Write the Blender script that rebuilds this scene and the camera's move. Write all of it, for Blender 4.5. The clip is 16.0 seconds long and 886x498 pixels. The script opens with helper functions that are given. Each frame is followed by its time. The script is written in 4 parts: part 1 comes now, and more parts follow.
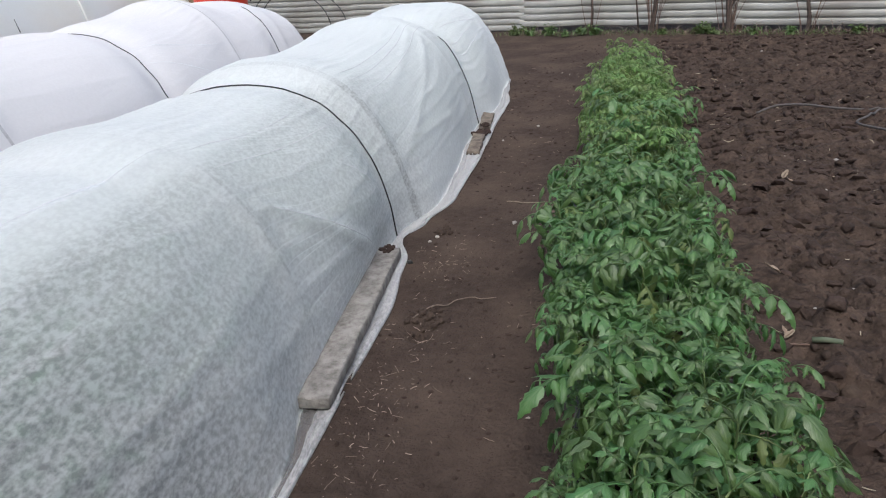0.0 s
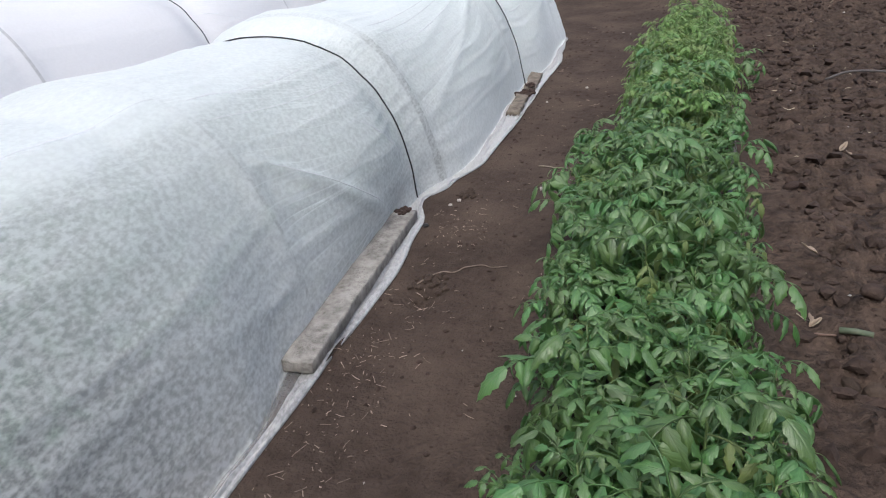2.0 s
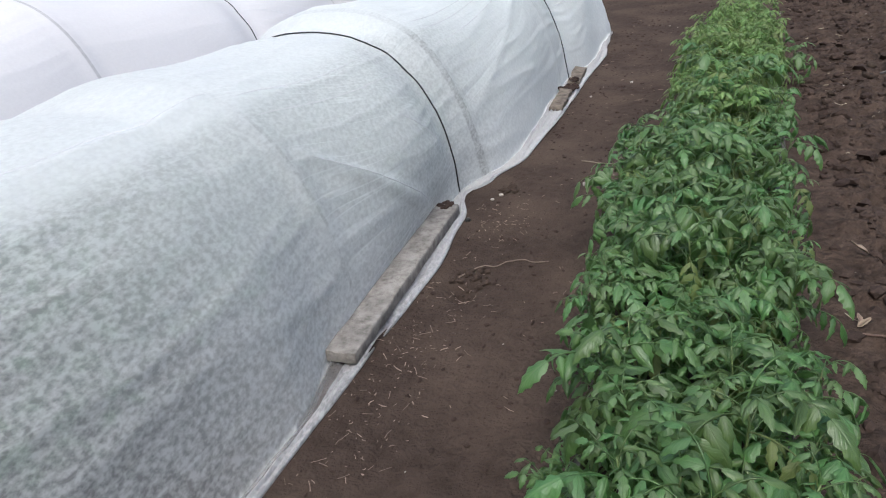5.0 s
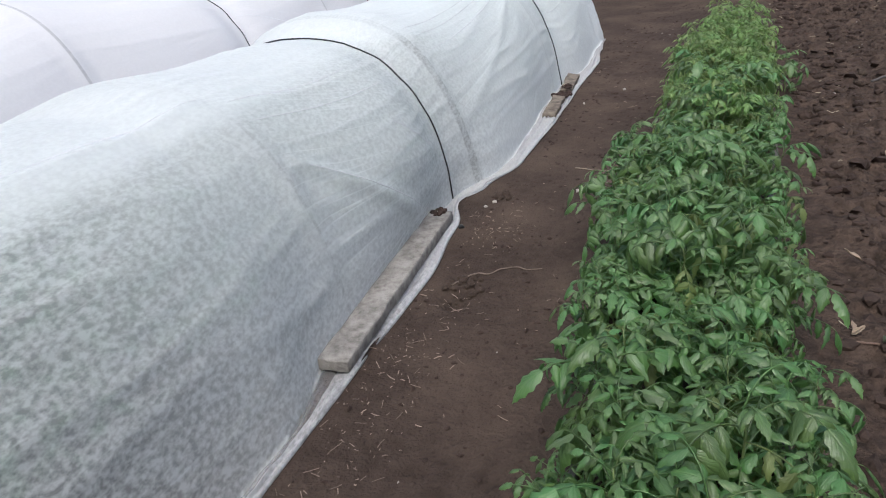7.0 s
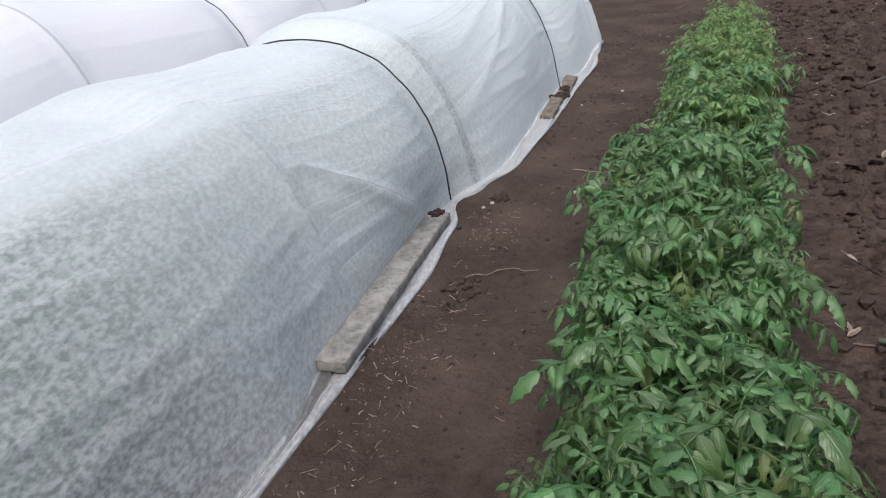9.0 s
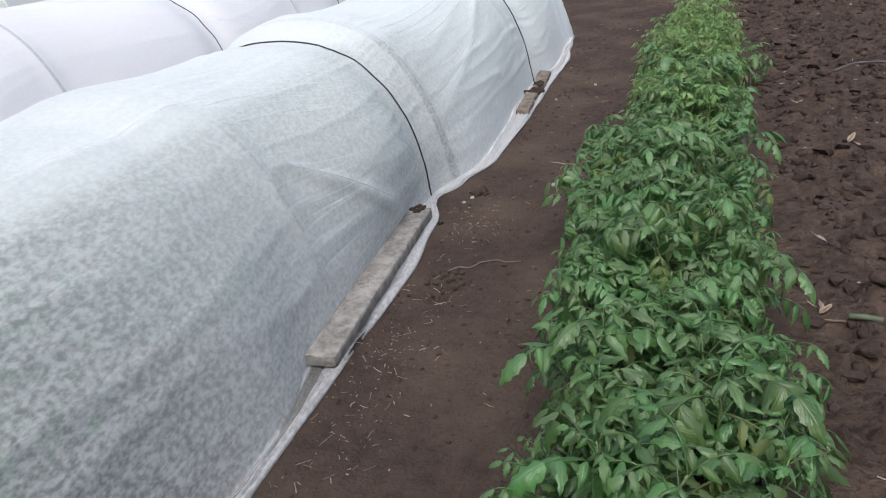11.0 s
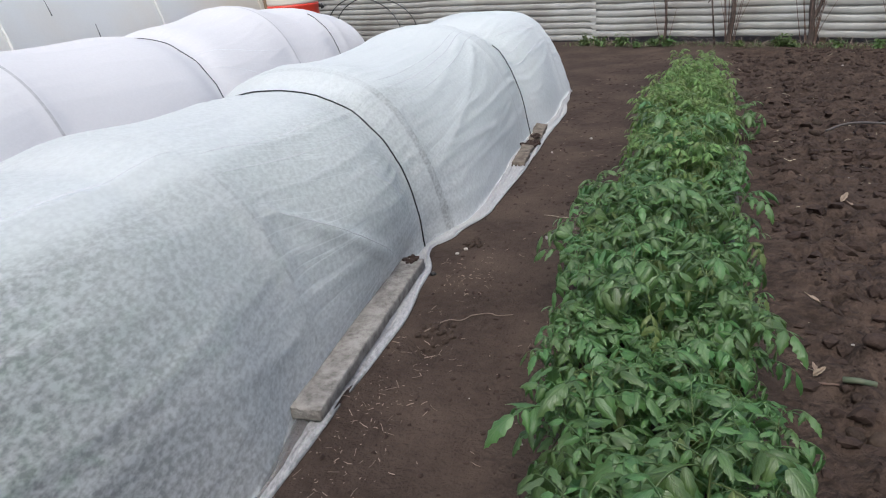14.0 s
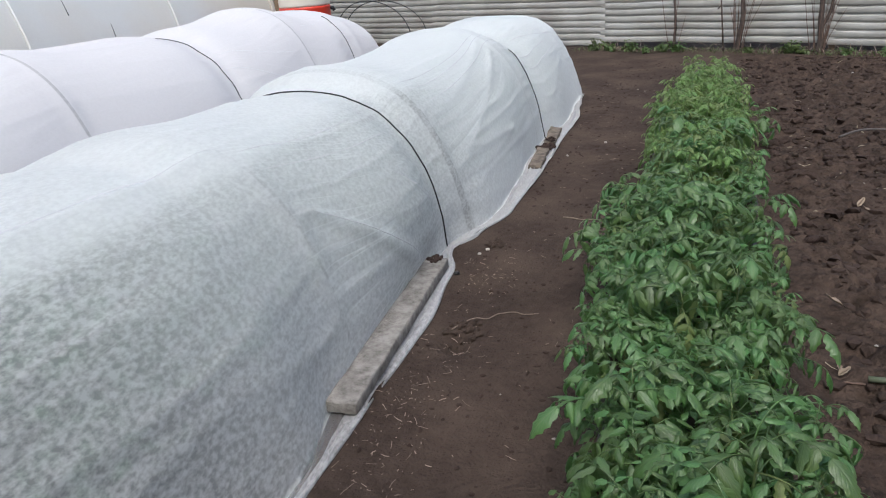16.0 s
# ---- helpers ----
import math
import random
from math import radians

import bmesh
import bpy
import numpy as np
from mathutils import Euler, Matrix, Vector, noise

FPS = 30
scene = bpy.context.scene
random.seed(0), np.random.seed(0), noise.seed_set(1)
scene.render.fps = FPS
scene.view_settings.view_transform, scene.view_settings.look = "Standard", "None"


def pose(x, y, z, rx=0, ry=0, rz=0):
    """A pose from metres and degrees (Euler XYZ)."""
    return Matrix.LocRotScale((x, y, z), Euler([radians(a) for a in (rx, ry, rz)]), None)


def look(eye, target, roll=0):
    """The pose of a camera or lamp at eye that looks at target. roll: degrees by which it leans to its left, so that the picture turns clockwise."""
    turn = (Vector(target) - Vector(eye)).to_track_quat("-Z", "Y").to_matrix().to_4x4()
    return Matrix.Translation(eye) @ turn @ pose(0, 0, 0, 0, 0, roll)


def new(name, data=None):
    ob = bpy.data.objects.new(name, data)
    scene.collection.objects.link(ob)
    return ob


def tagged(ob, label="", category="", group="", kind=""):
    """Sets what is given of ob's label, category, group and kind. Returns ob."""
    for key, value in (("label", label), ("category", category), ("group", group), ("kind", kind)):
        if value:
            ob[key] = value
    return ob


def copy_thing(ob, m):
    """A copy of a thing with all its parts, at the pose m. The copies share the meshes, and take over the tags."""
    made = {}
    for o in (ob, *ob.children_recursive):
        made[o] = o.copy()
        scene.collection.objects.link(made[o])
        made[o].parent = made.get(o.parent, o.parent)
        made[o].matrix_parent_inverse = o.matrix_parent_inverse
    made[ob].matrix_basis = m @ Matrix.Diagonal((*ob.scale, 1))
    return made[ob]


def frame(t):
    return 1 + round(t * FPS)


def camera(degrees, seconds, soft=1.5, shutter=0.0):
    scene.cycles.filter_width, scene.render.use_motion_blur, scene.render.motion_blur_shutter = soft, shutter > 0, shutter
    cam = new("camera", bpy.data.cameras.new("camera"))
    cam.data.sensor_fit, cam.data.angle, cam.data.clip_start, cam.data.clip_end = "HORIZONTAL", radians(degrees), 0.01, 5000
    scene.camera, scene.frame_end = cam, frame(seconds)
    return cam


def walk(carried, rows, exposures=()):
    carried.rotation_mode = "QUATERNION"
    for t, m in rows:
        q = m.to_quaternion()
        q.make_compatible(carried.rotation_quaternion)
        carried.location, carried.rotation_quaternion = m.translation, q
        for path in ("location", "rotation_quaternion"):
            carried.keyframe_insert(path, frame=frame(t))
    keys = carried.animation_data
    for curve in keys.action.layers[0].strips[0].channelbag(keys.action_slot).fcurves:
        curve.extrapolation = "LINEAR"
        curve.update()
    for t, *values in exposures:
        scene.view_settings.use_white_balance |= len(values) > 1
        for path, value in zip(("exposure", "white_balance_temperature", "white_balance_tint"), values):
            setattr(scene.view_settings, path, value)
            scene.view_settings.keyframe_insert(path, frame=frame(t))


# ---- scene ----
cam = camera(62.2, 16.0, soft=1.1)
PATH = [
    (0, (-0.013, 0.561, 1.126), (-0.444, 2.35, 0.342), -5.2),
    (0.5, (0.05, 0.615, 1.113), (-0.439, 2.384, 0.319), -6.4),
    (1, (0.114, 0.662, 1.102), (-0.398, 2.417, 0.291), -5.6),
    (1.5, (0.147, 0.69, 1.085), (-0.425, 2.416, 0.253), -5.7),
    (2, (0.15, 0.703, 1.078), (-0.46, 2.401, 0.215), -5.3),
    (2.5, (0.153, 0.714, 1.071), (-0.509, 2.383, 0.19), -5.7),
    (3, (0.15, 0.714, 1.074), (-0.532, 2.369, 0.18), -6.7),
    (3.5, (0.149, 0.708, 1.074), (-0.541, 2.36, 0.183), -6.0),
    (5.8, (0.152, 0.681, 1.091), (-0.566, 2.34, 0.235), -6.2),
    (6, (0.145, 0.688, 1.087), (-0.562, 2.35, 0.231), -5.8),
    (6.5, (0.145, 0.697, 1.084), (-0.565, 2.359, 0.228), -5.5),
    (7, (0.145, 0.696, 1.085), (-0.55, 2.366, 0.23), -5.8),
    (7.5, (0.141, 0.698, 1.085), (-0.545, 2.37, 0.23), -5.6),
    (8, (0.144, 0.703, 1.084), (-0.542, 2.376, 0.23), -5.6),
    (8.5, (0.146, 0.702, 1.087), (-0.541, 2.375, 0.233), -5.5),
    (10.8, (0.149, 0.642, 1.088), (-0.533, 2.322, 0.244), -7.2),
    (11, (0.149, 0.645, 1.091), (-0.486, 2.336, 0.231), -6.7),
    (11.5, (0.153, 0.656, 1.085), (-0.412, 2.357, 0.197), -5.8),
    (12, (0.156, 0.668, 1.093), (-0.432, 2.386, 0.255), -5.5),
    (12.5, (0.161, 0.673, 1.096), (-0.46, 2.416, 0.338), -5.2),
    (13, (0.163, 0.677, 1.093), (-0.489, 2.418, 0.355), -5.3),
    (13.5, (0.166, 0.668, 1.103), (-0.476, 2.411, 0.361), -5.8),
    (14, (0.159, 0.669, 1.101), (-0.473, 2.414, 0.355), -5.2),
    (14.5, (0.159, 0.68, 1.096), (-0.479, 2.424, 0.355), -5.4),
    (15, (0.154, 0.685, 1.095), (-0.488, 2.428, 0.355), -4.9),
    (15.5, (0.132, 0.668, 1.098), (-0.499, 2.415, 0.357), -4.3),
    (16, (0.087, 0.601, 1.11), (-0.545, 2.349, 0.373), -4.6),
]
STOPS = [(0, 0.48), (1, 0.54), (1.5, 0.61), (2.5, 0.66), (3.5, 0.66), (6, 0.58), (8.5, 0.58), (11, 0.62), (11.5, 0.74), (12, 0.68), (12.5, 0.54), (13.5, 0.46), (14.5, 0.45), (16, 0.43)]
walk(cam, [(t, look(eye, target, roll)) for t, eye, target, roll in PATH], [(t, stops, 5950, 6) for t, stops in STOPS])

# ---- world and light: a bright overcast afternoon ----
world = bpy.data.worlds.new("overcast_sky")
scene.world = world
world.use_nodes = True
wn, wl = world.node_tree.nodes, world.node_tree.links
sky = wn.new("ShaderNodeTexSky")
sky.sky_type, sky.sun_disc = "NISHITA", False
sky.sun_elevation, sky.sun_rotation = radians(60), radians(172)
sky.air_density, sky.dust_density, sky.ozone_density = 1.0, 6.0, 0.6
wn["Background"].inputs["Strength"].default_value = 0.15
wl.new(sky.outputs[0], wn["Background"].inputs["Color"])
sun = new("sun", bpy.data.lights.new("sun", "SUN"))
sun.data.energy, sun.data.angle, sun.data.color = 1.0, radians(50), (1.0, 0.97, 0.93)
SUN_AZ, SUN_EL = radians(172), radians(60)
sun.matrix_world = look((0, 0, 8), (-math.sin(SUN_AZ) * math.cos(SUN_EL), -math.cos(SUN_AZ) * math.cos(SUN_EL), 8 - math.sin(SUN_EL)))


# ---- materials ----
def material(name, base, rough=0.6, metal=0.0, spots=None, scale=30.0, amount=0.5, bump=0.0, bump_scale=120.0,
             island=0.0, spec=0.5, relief=0.01, dirt=None, dirt_scale=2.5, dirt_amount=0.0):
    """A principled surface: base mixed with spots by fine noise, with dirt by coarse noise, varied per piece, with bump."""
    m = bpy.data.materials.new(name)
    m.use_nodes = True
    n, l = m.node_tree.nodes, m.node_tree.links
    b = n["Principled BSDF"]
    b.inputs["Roughness"].default_value, b.inputs["Metallic"].default_value = rough, metal
    b.inputs["Specular IOR Level"].default_value = spec
    where = n.new("ShaderNodeTexCoord").outputs["Object"]
    fine = n.new("ShaderNodeTexNoise")
    fine.inputs["Scale"].default_value, fine.inputs["Detail"].default_value = scale, 6
    l.new(where, fine.inputs["Vector"])
    coarse = n.new("ShaderNodeTexNoise")
    coarse.inputs["Scale"].default_value, coarse.inputs["Detail"].default_value = dirt_scale, 5
    l.new(where, coarse.inputs["Vector"])

    def ramp(value, low, high, most):
        r = n.new("ShaderNodeMapRange")
        r.inputs["From Min"].default_value, r.inputs["From Max"].default_value = low, high
        r.inputs["To Max"].default_value = most
        l.new(value, r.inputs["Value"])
        return r.outputs[0]

    def mix(fac, a, c, blend="MIX"):
        x = n.new("ShaderNodeMix")
        x.data_type, x.blend_type = "RGBA", blend
        l.new(fac, x.inputs["Factor"])
        for socket, v in ((x.inputs["A"], a), (x.inputs["B"], c)):
            if isinstance(v, tuple):
                socket.default_value = (*v, 1)
            else:
                l.new(v, socket)
        return x.outputs["Result"]

    colour = mix(ramp(fine.outputs["Fac"], 0.35, 0.7, amount), base, spots or tuple(0.6 * v for v in base))
    if dirt:
        colour = mix(ramp(coarse.outputs["Fac"], 0.42, 0.68, dirt_amount), colour, dirt)
    if island:
        g = n.new("ShaderNodeNewGeometry")
        o = n.new("ShaderNodeObjectInfo")
        add = n.new("ShaderNodeMath")
        l.new(g.outputs["Random Per Island"], add.inputs[0])
        l.new(o.outputs["Random"], add.inputs[1])
        hue = n.new("ShaderNodeHueSaturation")
        v = n.new("ShaderNodeMapRange")
        v.inputs["From Max"].default_value = 2.0
        v.inputs["To Min"].default_value, v.inputs["To Max"].default_value = 1 - island, 1 + island
        l.new(add.outputs[0], v.inputs["Value"])
        l.new(v.outputs[0], hue.inputs["Value"])
        h = n.new("ShaderNodeMapRange")
        h.inputs["To Min"].default_value, h.inputs["To Max"].default_value = 0.5 - 0.065 * island, 0.5 + 0.03 * island
        l.new(o.outputs["Random"], h.inputs["Value"])
        l.new(h.outputs[0], hue.inputs["Hue"])
        l.new(colour, hue.inputs["Color"])
        colour = hue.outputs[0]
    l.new(colour, b.inputs["Base Color"])
    if bump:
        t = n.new("ShaderNodeTexNoise")
        t.inputs["Scale"].default_value, t.inputs["Detail"].default_value = bump_scale, 5
        l.new(where, t.inputs["Vector"])
        k = n.new("ShaderNodeBump")
        k.inputs["Strength"].default_value, k.inputs["Distance"].default_value = bump, relief
        l.new(t.outputs["Fac"], k.inputs["Height"])
        l.new(k.outputs[0], b.inputs["Normal"])
    return m


def leafy(name, base, spots, rough=0.45, through_light=0.35, island=0.25, veins=False):
    """A leaf: glossy-matt front mixed with light that comes through; veins follow the blade's own map."""
    m = material(name, base, rough, spots=spots, scale=18, amount=0.6, bump=0.35, bump_scale=70, island=island, spec=0.75)
    n, l = m.node_tree.nodes, m.node_tree.links
    b = n["Principled BSDF"]
    colour = b.inputs["Base Color"].links[0].from_socket
    if veins:
        uv = n.new("ShaderNodeUVMap")
        uv.uv_map = "blade"
        axes = n.new("ShaderNodeSeparateXYZ")
        l.new(uv.outputs[0], axes.inputs[0])

        def sums(kind, a, c):
            q = n.new("ShaderNodeMath")
            q.operation = kind
            for socket, v in zip(q.inputs, (a, c)):
                if isinstance(v, (int, float)):
                    socket.default_value = v
                else:
                    l.new(v, socket)
            return q.outputs[0]

        slope = sums("SUBTRACT", sums("MULTIPLY", axes.outputs["Y"], 44), sums("MULTIPLY", axes.outputs["X"], 15))
        ribs = sums("POWER", sums("ADD", sums("MULTIPLY", sums("SINE", slope, 0), 0.5), 0.5), 5)
        rib = n.new("ShaderNodeMapRange")
        rib.inputs["From Min"].default_value, rib.inputs["From Max"].default_value = 0.04, 0.13
        rib.inputs["To Min"].default_value, rib.inputs["To Max"].default_value = 1.0, 0.0
        l.new(axes.outputs["X"], rib.inputs["Value"])
        lines = sums("MAXIMUM", rib.outputs[0], sums("MULTIPLY", ribs, 0.45))
        pale = n.new("ShaderNodeMix")
        pale.data_type = "RGBA"
        l.new(sums("MULTIPLY", lines, 0.14), pale.inputs["Factor"])
        l.new(colour, pale.inputs["A"])
        pale.inputs["B"].default_value = (0.3, 0.37, 0.17, 1)
        colour = pale.outputs["Result"]
        l.new(colour, b.inputs["Base Color"])
        k = n.new("ShaderNodeBump")
        k.invert = True
        k.inputs["Strength"].default_value, k.inputs["Distance"].default_value = 0.55, 0.0016
        l.new(lines, k.inputs["Height"])
        l.new(b.inputs["Normal"].links[0].from_socket, k.inputs["Normal"])
        l.new(k.outputs[0], b.inputs["Normal"])
    t = n.new("ShaderNodeBsdfTranslucent")
    hue = n.new("ShaderNodeHueSaturation")
    hue.inputs["Hue"].default_value, hue.inputs["Value"].default_value = 0.475, 1.35
    l.new(colour, hue.inputs["Color"])
    l.new(hue.outputs[0], t.inputs["Color"])
    x = n.new("ShaderNodeMixShader")
    x.inputs[0].default_value = through_light
    l.new(b.outputs[0], x.inputs[1])
    l.new(t.outputs[0], x.inputs[2])
    l.new(x.outputs[0], n["Material Output"].inputs["Surface"])
    return m


def fleece(name, base, see, glow, stain=None, folds=0.1, uneven=0.2, see_ramps=(), hoop_bands=()):
    """Thin spun-bonded fleece: scatters light, lets some through, and shows what lies behind between its fibres."""
    m = bpy.data.materials.new(name)
    m.use_nodes = True
    n, l = m.node_tree.nodes, m.node_tree.links
    b = n["Principled BSDF"]
    b.inputs["Base Color"].default_value = (*base, 1)
    b.inputs["Roughness"].default_value = 0.7
    b.inputs["Specular IOR Level"].default_value = 0.25
    where = n.new("ShaderNodeTexCoord").outputs["Object"]
    fibre = n.new("ShaderNodeTexNoise")
    fibre.inputs["Scale"].default_value, fibre.inputs["Detail"].default_value = 46, 5
    l.new(where, fibre.inputs["Vector"])
    weave = n.new("ShaderNodeTexNoise")
    weave.inputs["Scale"].default_value, weave.inputs["Detail"].default_value = 320, 3
    l.new(where, weave.inputs["Vector"])
    k = n.new("ShaderNodeBump")
    k.inputs["Strength"].default_value, k.inputs["Distance"].default_value = 0.08, 0.004
    l.new(weave.outputs["Fac"], k.inputs["Height"])
    k2 = n.new("ShaderNodeBump")
    k2.inputs["Strength"].default_value, k2.inputs["Distance"].default_value = 0.06, 0.012
    l.new(fibre.outputs["Fac"], k2.inputs["Height"])
    l.new(k.outputs[0], k2.inputs["Normal"])
    # taut folds run along the lines of the cover's own fold map; its second value says how strong they are there
    uv = n.new("ShaderNodeUVMap")
    uv.uv_map = "folds"
    taut = n.new("ShaderNodeSeparateXYZ")
    l.new(uv.outputs[0], taut.inputs[0])
    place = n.new("ShaderNodeSeparateXYZ")
    l.new(where, place.inputs[0])
    thread = n.new("ShaderNodeCombineXYZ")
    l.new(taut.outputs["X"], thread.inputs["X"])
    slow = n.new("ShaderNodeMath")
    slow.operation = "MULTIPLY"
    slow.inputs[1].default_value = 0.022
    l.new(place.outputs["Y"], slow.inputs[0])
    l.new(slow.outputs[0], thread.inputs["Y"])
    crease = n.new("ShaderNodeTexNoise")
    crease.inputs["Scale"].default_value, crease.inputs["Detail"].default_value = 34, 1.5
    l.new(thread.outputs[0], crease.inputs["Vector"])
    off = n.new("ShaderNodeMath")
    off.operation = "SUBTRACT"
    off.inputs[1].default_value = 0.5
    l.new(crease.outputs["Fac"], off.inputs[0])
    size = n.new("ShaderNodeMath")
    size.operation = "ABSOLUTE"
    l.new(off.outputs[0], size.inputs[0])
    line = n.new("ShaderNodeMapRange")
    line.interpolation_type = "SMOOTHSTEP"
    line.inputs["From Min"].default_value, line.inputs["From Max"].default_value = 0.0, 0.03
    line.inputs["To Min"].default_value, line.inputs["To Max"].default_value = 1.0, 0.0
    l.new(size.outputs[0], line.inputs["Value"])
    patchy = n.new("ShaderNodeTexNoise")
    patchy.inputs["Scale"].default_value, patchy.inputs["Detail"].default_value = 4.5, 2
    l.new(where, patchy.inputs["Vector"])
    here = n.new("ShaderNodeMapRange")
    here.inputs["From Min"].default_value, here.inputs["From Max"].default_value = 0.4, 0.62
    l.new(patchy.outputs["Fac"], here.inputs["Value"])
    drawn = n.new("ShaderNodeMath")
    drawn.operation = "MULTIPLY"
    l.new(here.outputs[0], drawn.inputs[0])
    l.new(taut.outputs["Y"], drawn.inputs[1])
    fold = n.new("ShaderNodeMath")
    fold.operation = "MULTIPLY"
    l.new(line.outputs[0], fold.inputs[0])
    l.new(drawn.outputs[0], fold.inputs[1])
    k3 = n.new("ShaderNodeBump")
    k3.inputs["Strength"].default_value, k3.inputs["Distance"].default_value = folds, 0.012
    l.new(fold.outputs[0], k3.inputs["Height"])
    l.new(k2.outputs[0], k3.inputs["Normal"])
    l.new(k3.outputs[0], b.inputs["Normal"])
    t = n.new("ShaderNodeBsdfTranslucent")
    l.new(k3.outputs[0], t.inputs["Normal"])
    t.inputs["Color"].default_value = (*base, 1)
    if stain:
        s = n.new("ShaderNodeTexNoise")
        s.inputs["Scale"].default_value, s.inputs["Detail"].default_value = 0.7, 4
        l.new(where, s.inputs["Vector"])
        sr = n.new("ShaderNodeMapRange")
        sr.inputs["From Min"].default_value, sr.inputs["From Max"].default_value = 0.38, 0.62
        l.new(s.outputs["Fac"], sr.inputs["Value"])
        sm = n.new("ShaderNodeMix")
        sm.data_type = "RGBA"
        l.new(sr.outputs[0], sm.inputs["Factor"])
        sm.inputs["A"].default_value, sm.inputs["B"].default_value = (*base, 1), (*stain, 1)
        l.new(sm.outputs["Result"], b.inputs["Base Color"])
    one = n.new("ShaderNodeMixShader")
    one.inputs[0].default_value = glow
    l.new(b.outputs[0], one.inputs[1])
    l.new(t.outputs[0], one.inputs[2])
    lay = n.new("ShaderNodeMapping")
    lay.inputs["Scale"].default_value = (1.0, 0.5, 0.8)
    lay.inputs["Rotation"].default_value = (radians(-20), 0, radians(10))
    l.new(where, lay.inputs["Vector"])
    clump = n.new("ShaderNodeTexNoise")
    clump.inputs["Scale"].default_value, clump.inputs["Detail"].default_value = 120, 4
    l.new(lay.outputs[0], clump.inputs["Vector"])
    both = n.new("ShaderNodeMix")
    both.inputs["Factor"].default_value = 0.58
    l.new(fibre.outputs["Fac"], both.inputs["A"])
    l.new(clump.outputs["Fac"], both.inputs["B"])
    clear = n.new("ShaderNodeBsdfTransparent")
    two = n.new("ShaderNodeMixShader")
    r = n.new("ShaderNodeMapRange")
    r.inputs["From Min"].default_value, r.inputs["From Max"].default_value = 0.4, 0.6
    r.inputs["To Min"].default_value, r.inputs["To Max"].default_value = see * (1 - uneven), see * (1 + uneven)
    l.new(both.outputs["Result"], r.inputs["Value"])
    # cloth gathered into a fold is denser
    gather = n.new("ShaderNodeMapRange")
    gather.inputs["To Min"].default_value, gather.inputs["To Max"].default_value = 1.0, 0.42
    l.new(fold.outputs[0], gather.inputs["Value"])
    dense = n.new("ShaderNodeMath")
    dense.operation = "MULTIPLY"
    l.new(r.outputs[0], dense.inputs[0])
    l.new(gather.outputs[0], dense.inputs[1])
    thin = dense.outputs[0]
    if see_ramps or hoop_bands:
        # scales the see-through along an axis: a second layer on top, painted brightness elsewhere
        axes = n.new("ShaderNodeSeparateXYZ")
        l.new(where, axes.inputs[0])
        for axis, low, high, first, least in see_ramps:
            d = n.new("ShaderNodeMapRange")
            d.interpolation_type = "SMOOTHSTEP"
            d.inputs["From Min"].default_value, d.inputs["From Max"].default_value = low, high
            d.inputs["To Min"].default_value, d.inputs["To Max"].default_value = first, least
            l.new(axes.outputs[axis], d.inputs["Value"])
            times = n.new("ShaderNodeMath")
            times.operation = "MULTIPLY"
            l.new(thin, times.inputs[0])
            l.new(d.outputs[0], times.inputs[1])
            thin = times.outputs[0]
        for at, wide, most in hoop_bands:
            # paints each hoop's dark contact line into the cloth by raising its see-through
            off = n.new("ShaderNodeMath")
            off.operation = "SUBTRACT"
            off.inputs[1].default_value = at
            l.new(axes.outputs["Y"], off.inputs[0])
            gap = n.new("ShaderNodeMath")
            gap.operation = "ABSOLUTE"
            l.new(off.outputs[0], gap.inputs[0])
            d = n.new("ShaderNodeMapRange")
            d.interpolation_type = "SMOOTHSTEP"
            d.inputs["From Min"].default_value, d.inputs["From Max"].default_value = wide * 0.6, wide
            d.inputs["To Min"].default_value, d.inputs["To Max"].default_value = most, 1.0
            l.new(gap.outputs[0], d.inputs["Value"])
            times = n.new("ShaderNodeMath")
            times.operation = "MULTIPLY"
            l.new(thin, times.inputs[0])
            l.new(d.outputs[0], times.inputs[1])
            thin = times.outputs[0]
    l.new(thin, two.inputs[0])
    l.new(one.outputs[0], two.inputs[1])
    l.new(clear.outputs[0], two.inputs[2])
    l.new(two.outputs[0], n["Material Output"].inputs["Surface"])
    return m


SOIL = material("trodden_soil", (0.055, 0.0397, 0.032), 0.95, spots=(0.032, 0.0228, 0.0185), scale=24, amount=0.8, bump=0.9, bump_scale=70, relief=0.015,
                spec=0.12, dirt=(0.084, 0.0615, 0.048), dirt_scale=2.6, dirt_amount=0.8)
TILLED = material("moist_tilled_soil", (0.061, 0.0425, 0.0335), 0.95, spots=(0.023, 0.0165, 0.013), scale=30, amount=0.9, bump=1.0, bump_scale=40, relief=0.03,
                  spec=0.12, dirt=(0.083, 0.0585, 0.0455), dirt_scale=7.0, dirt_amount=0.75)
CLOD = material("soil_clod", (0.054, 0.0385, 0.0305), 0.95, spots=(0.024, 0.0172, 0.014), scale=60, amount=0.7, bump=0.6, bump_scale=90, island=0.3, spec=0.15)
STRAW = material("dry_straw", (0.27, 0.23, 0.18), 0.85, spots=(0.13, 0.1, 0.08), scale=80, amount=0.6, island=0.7, spec=0.2)
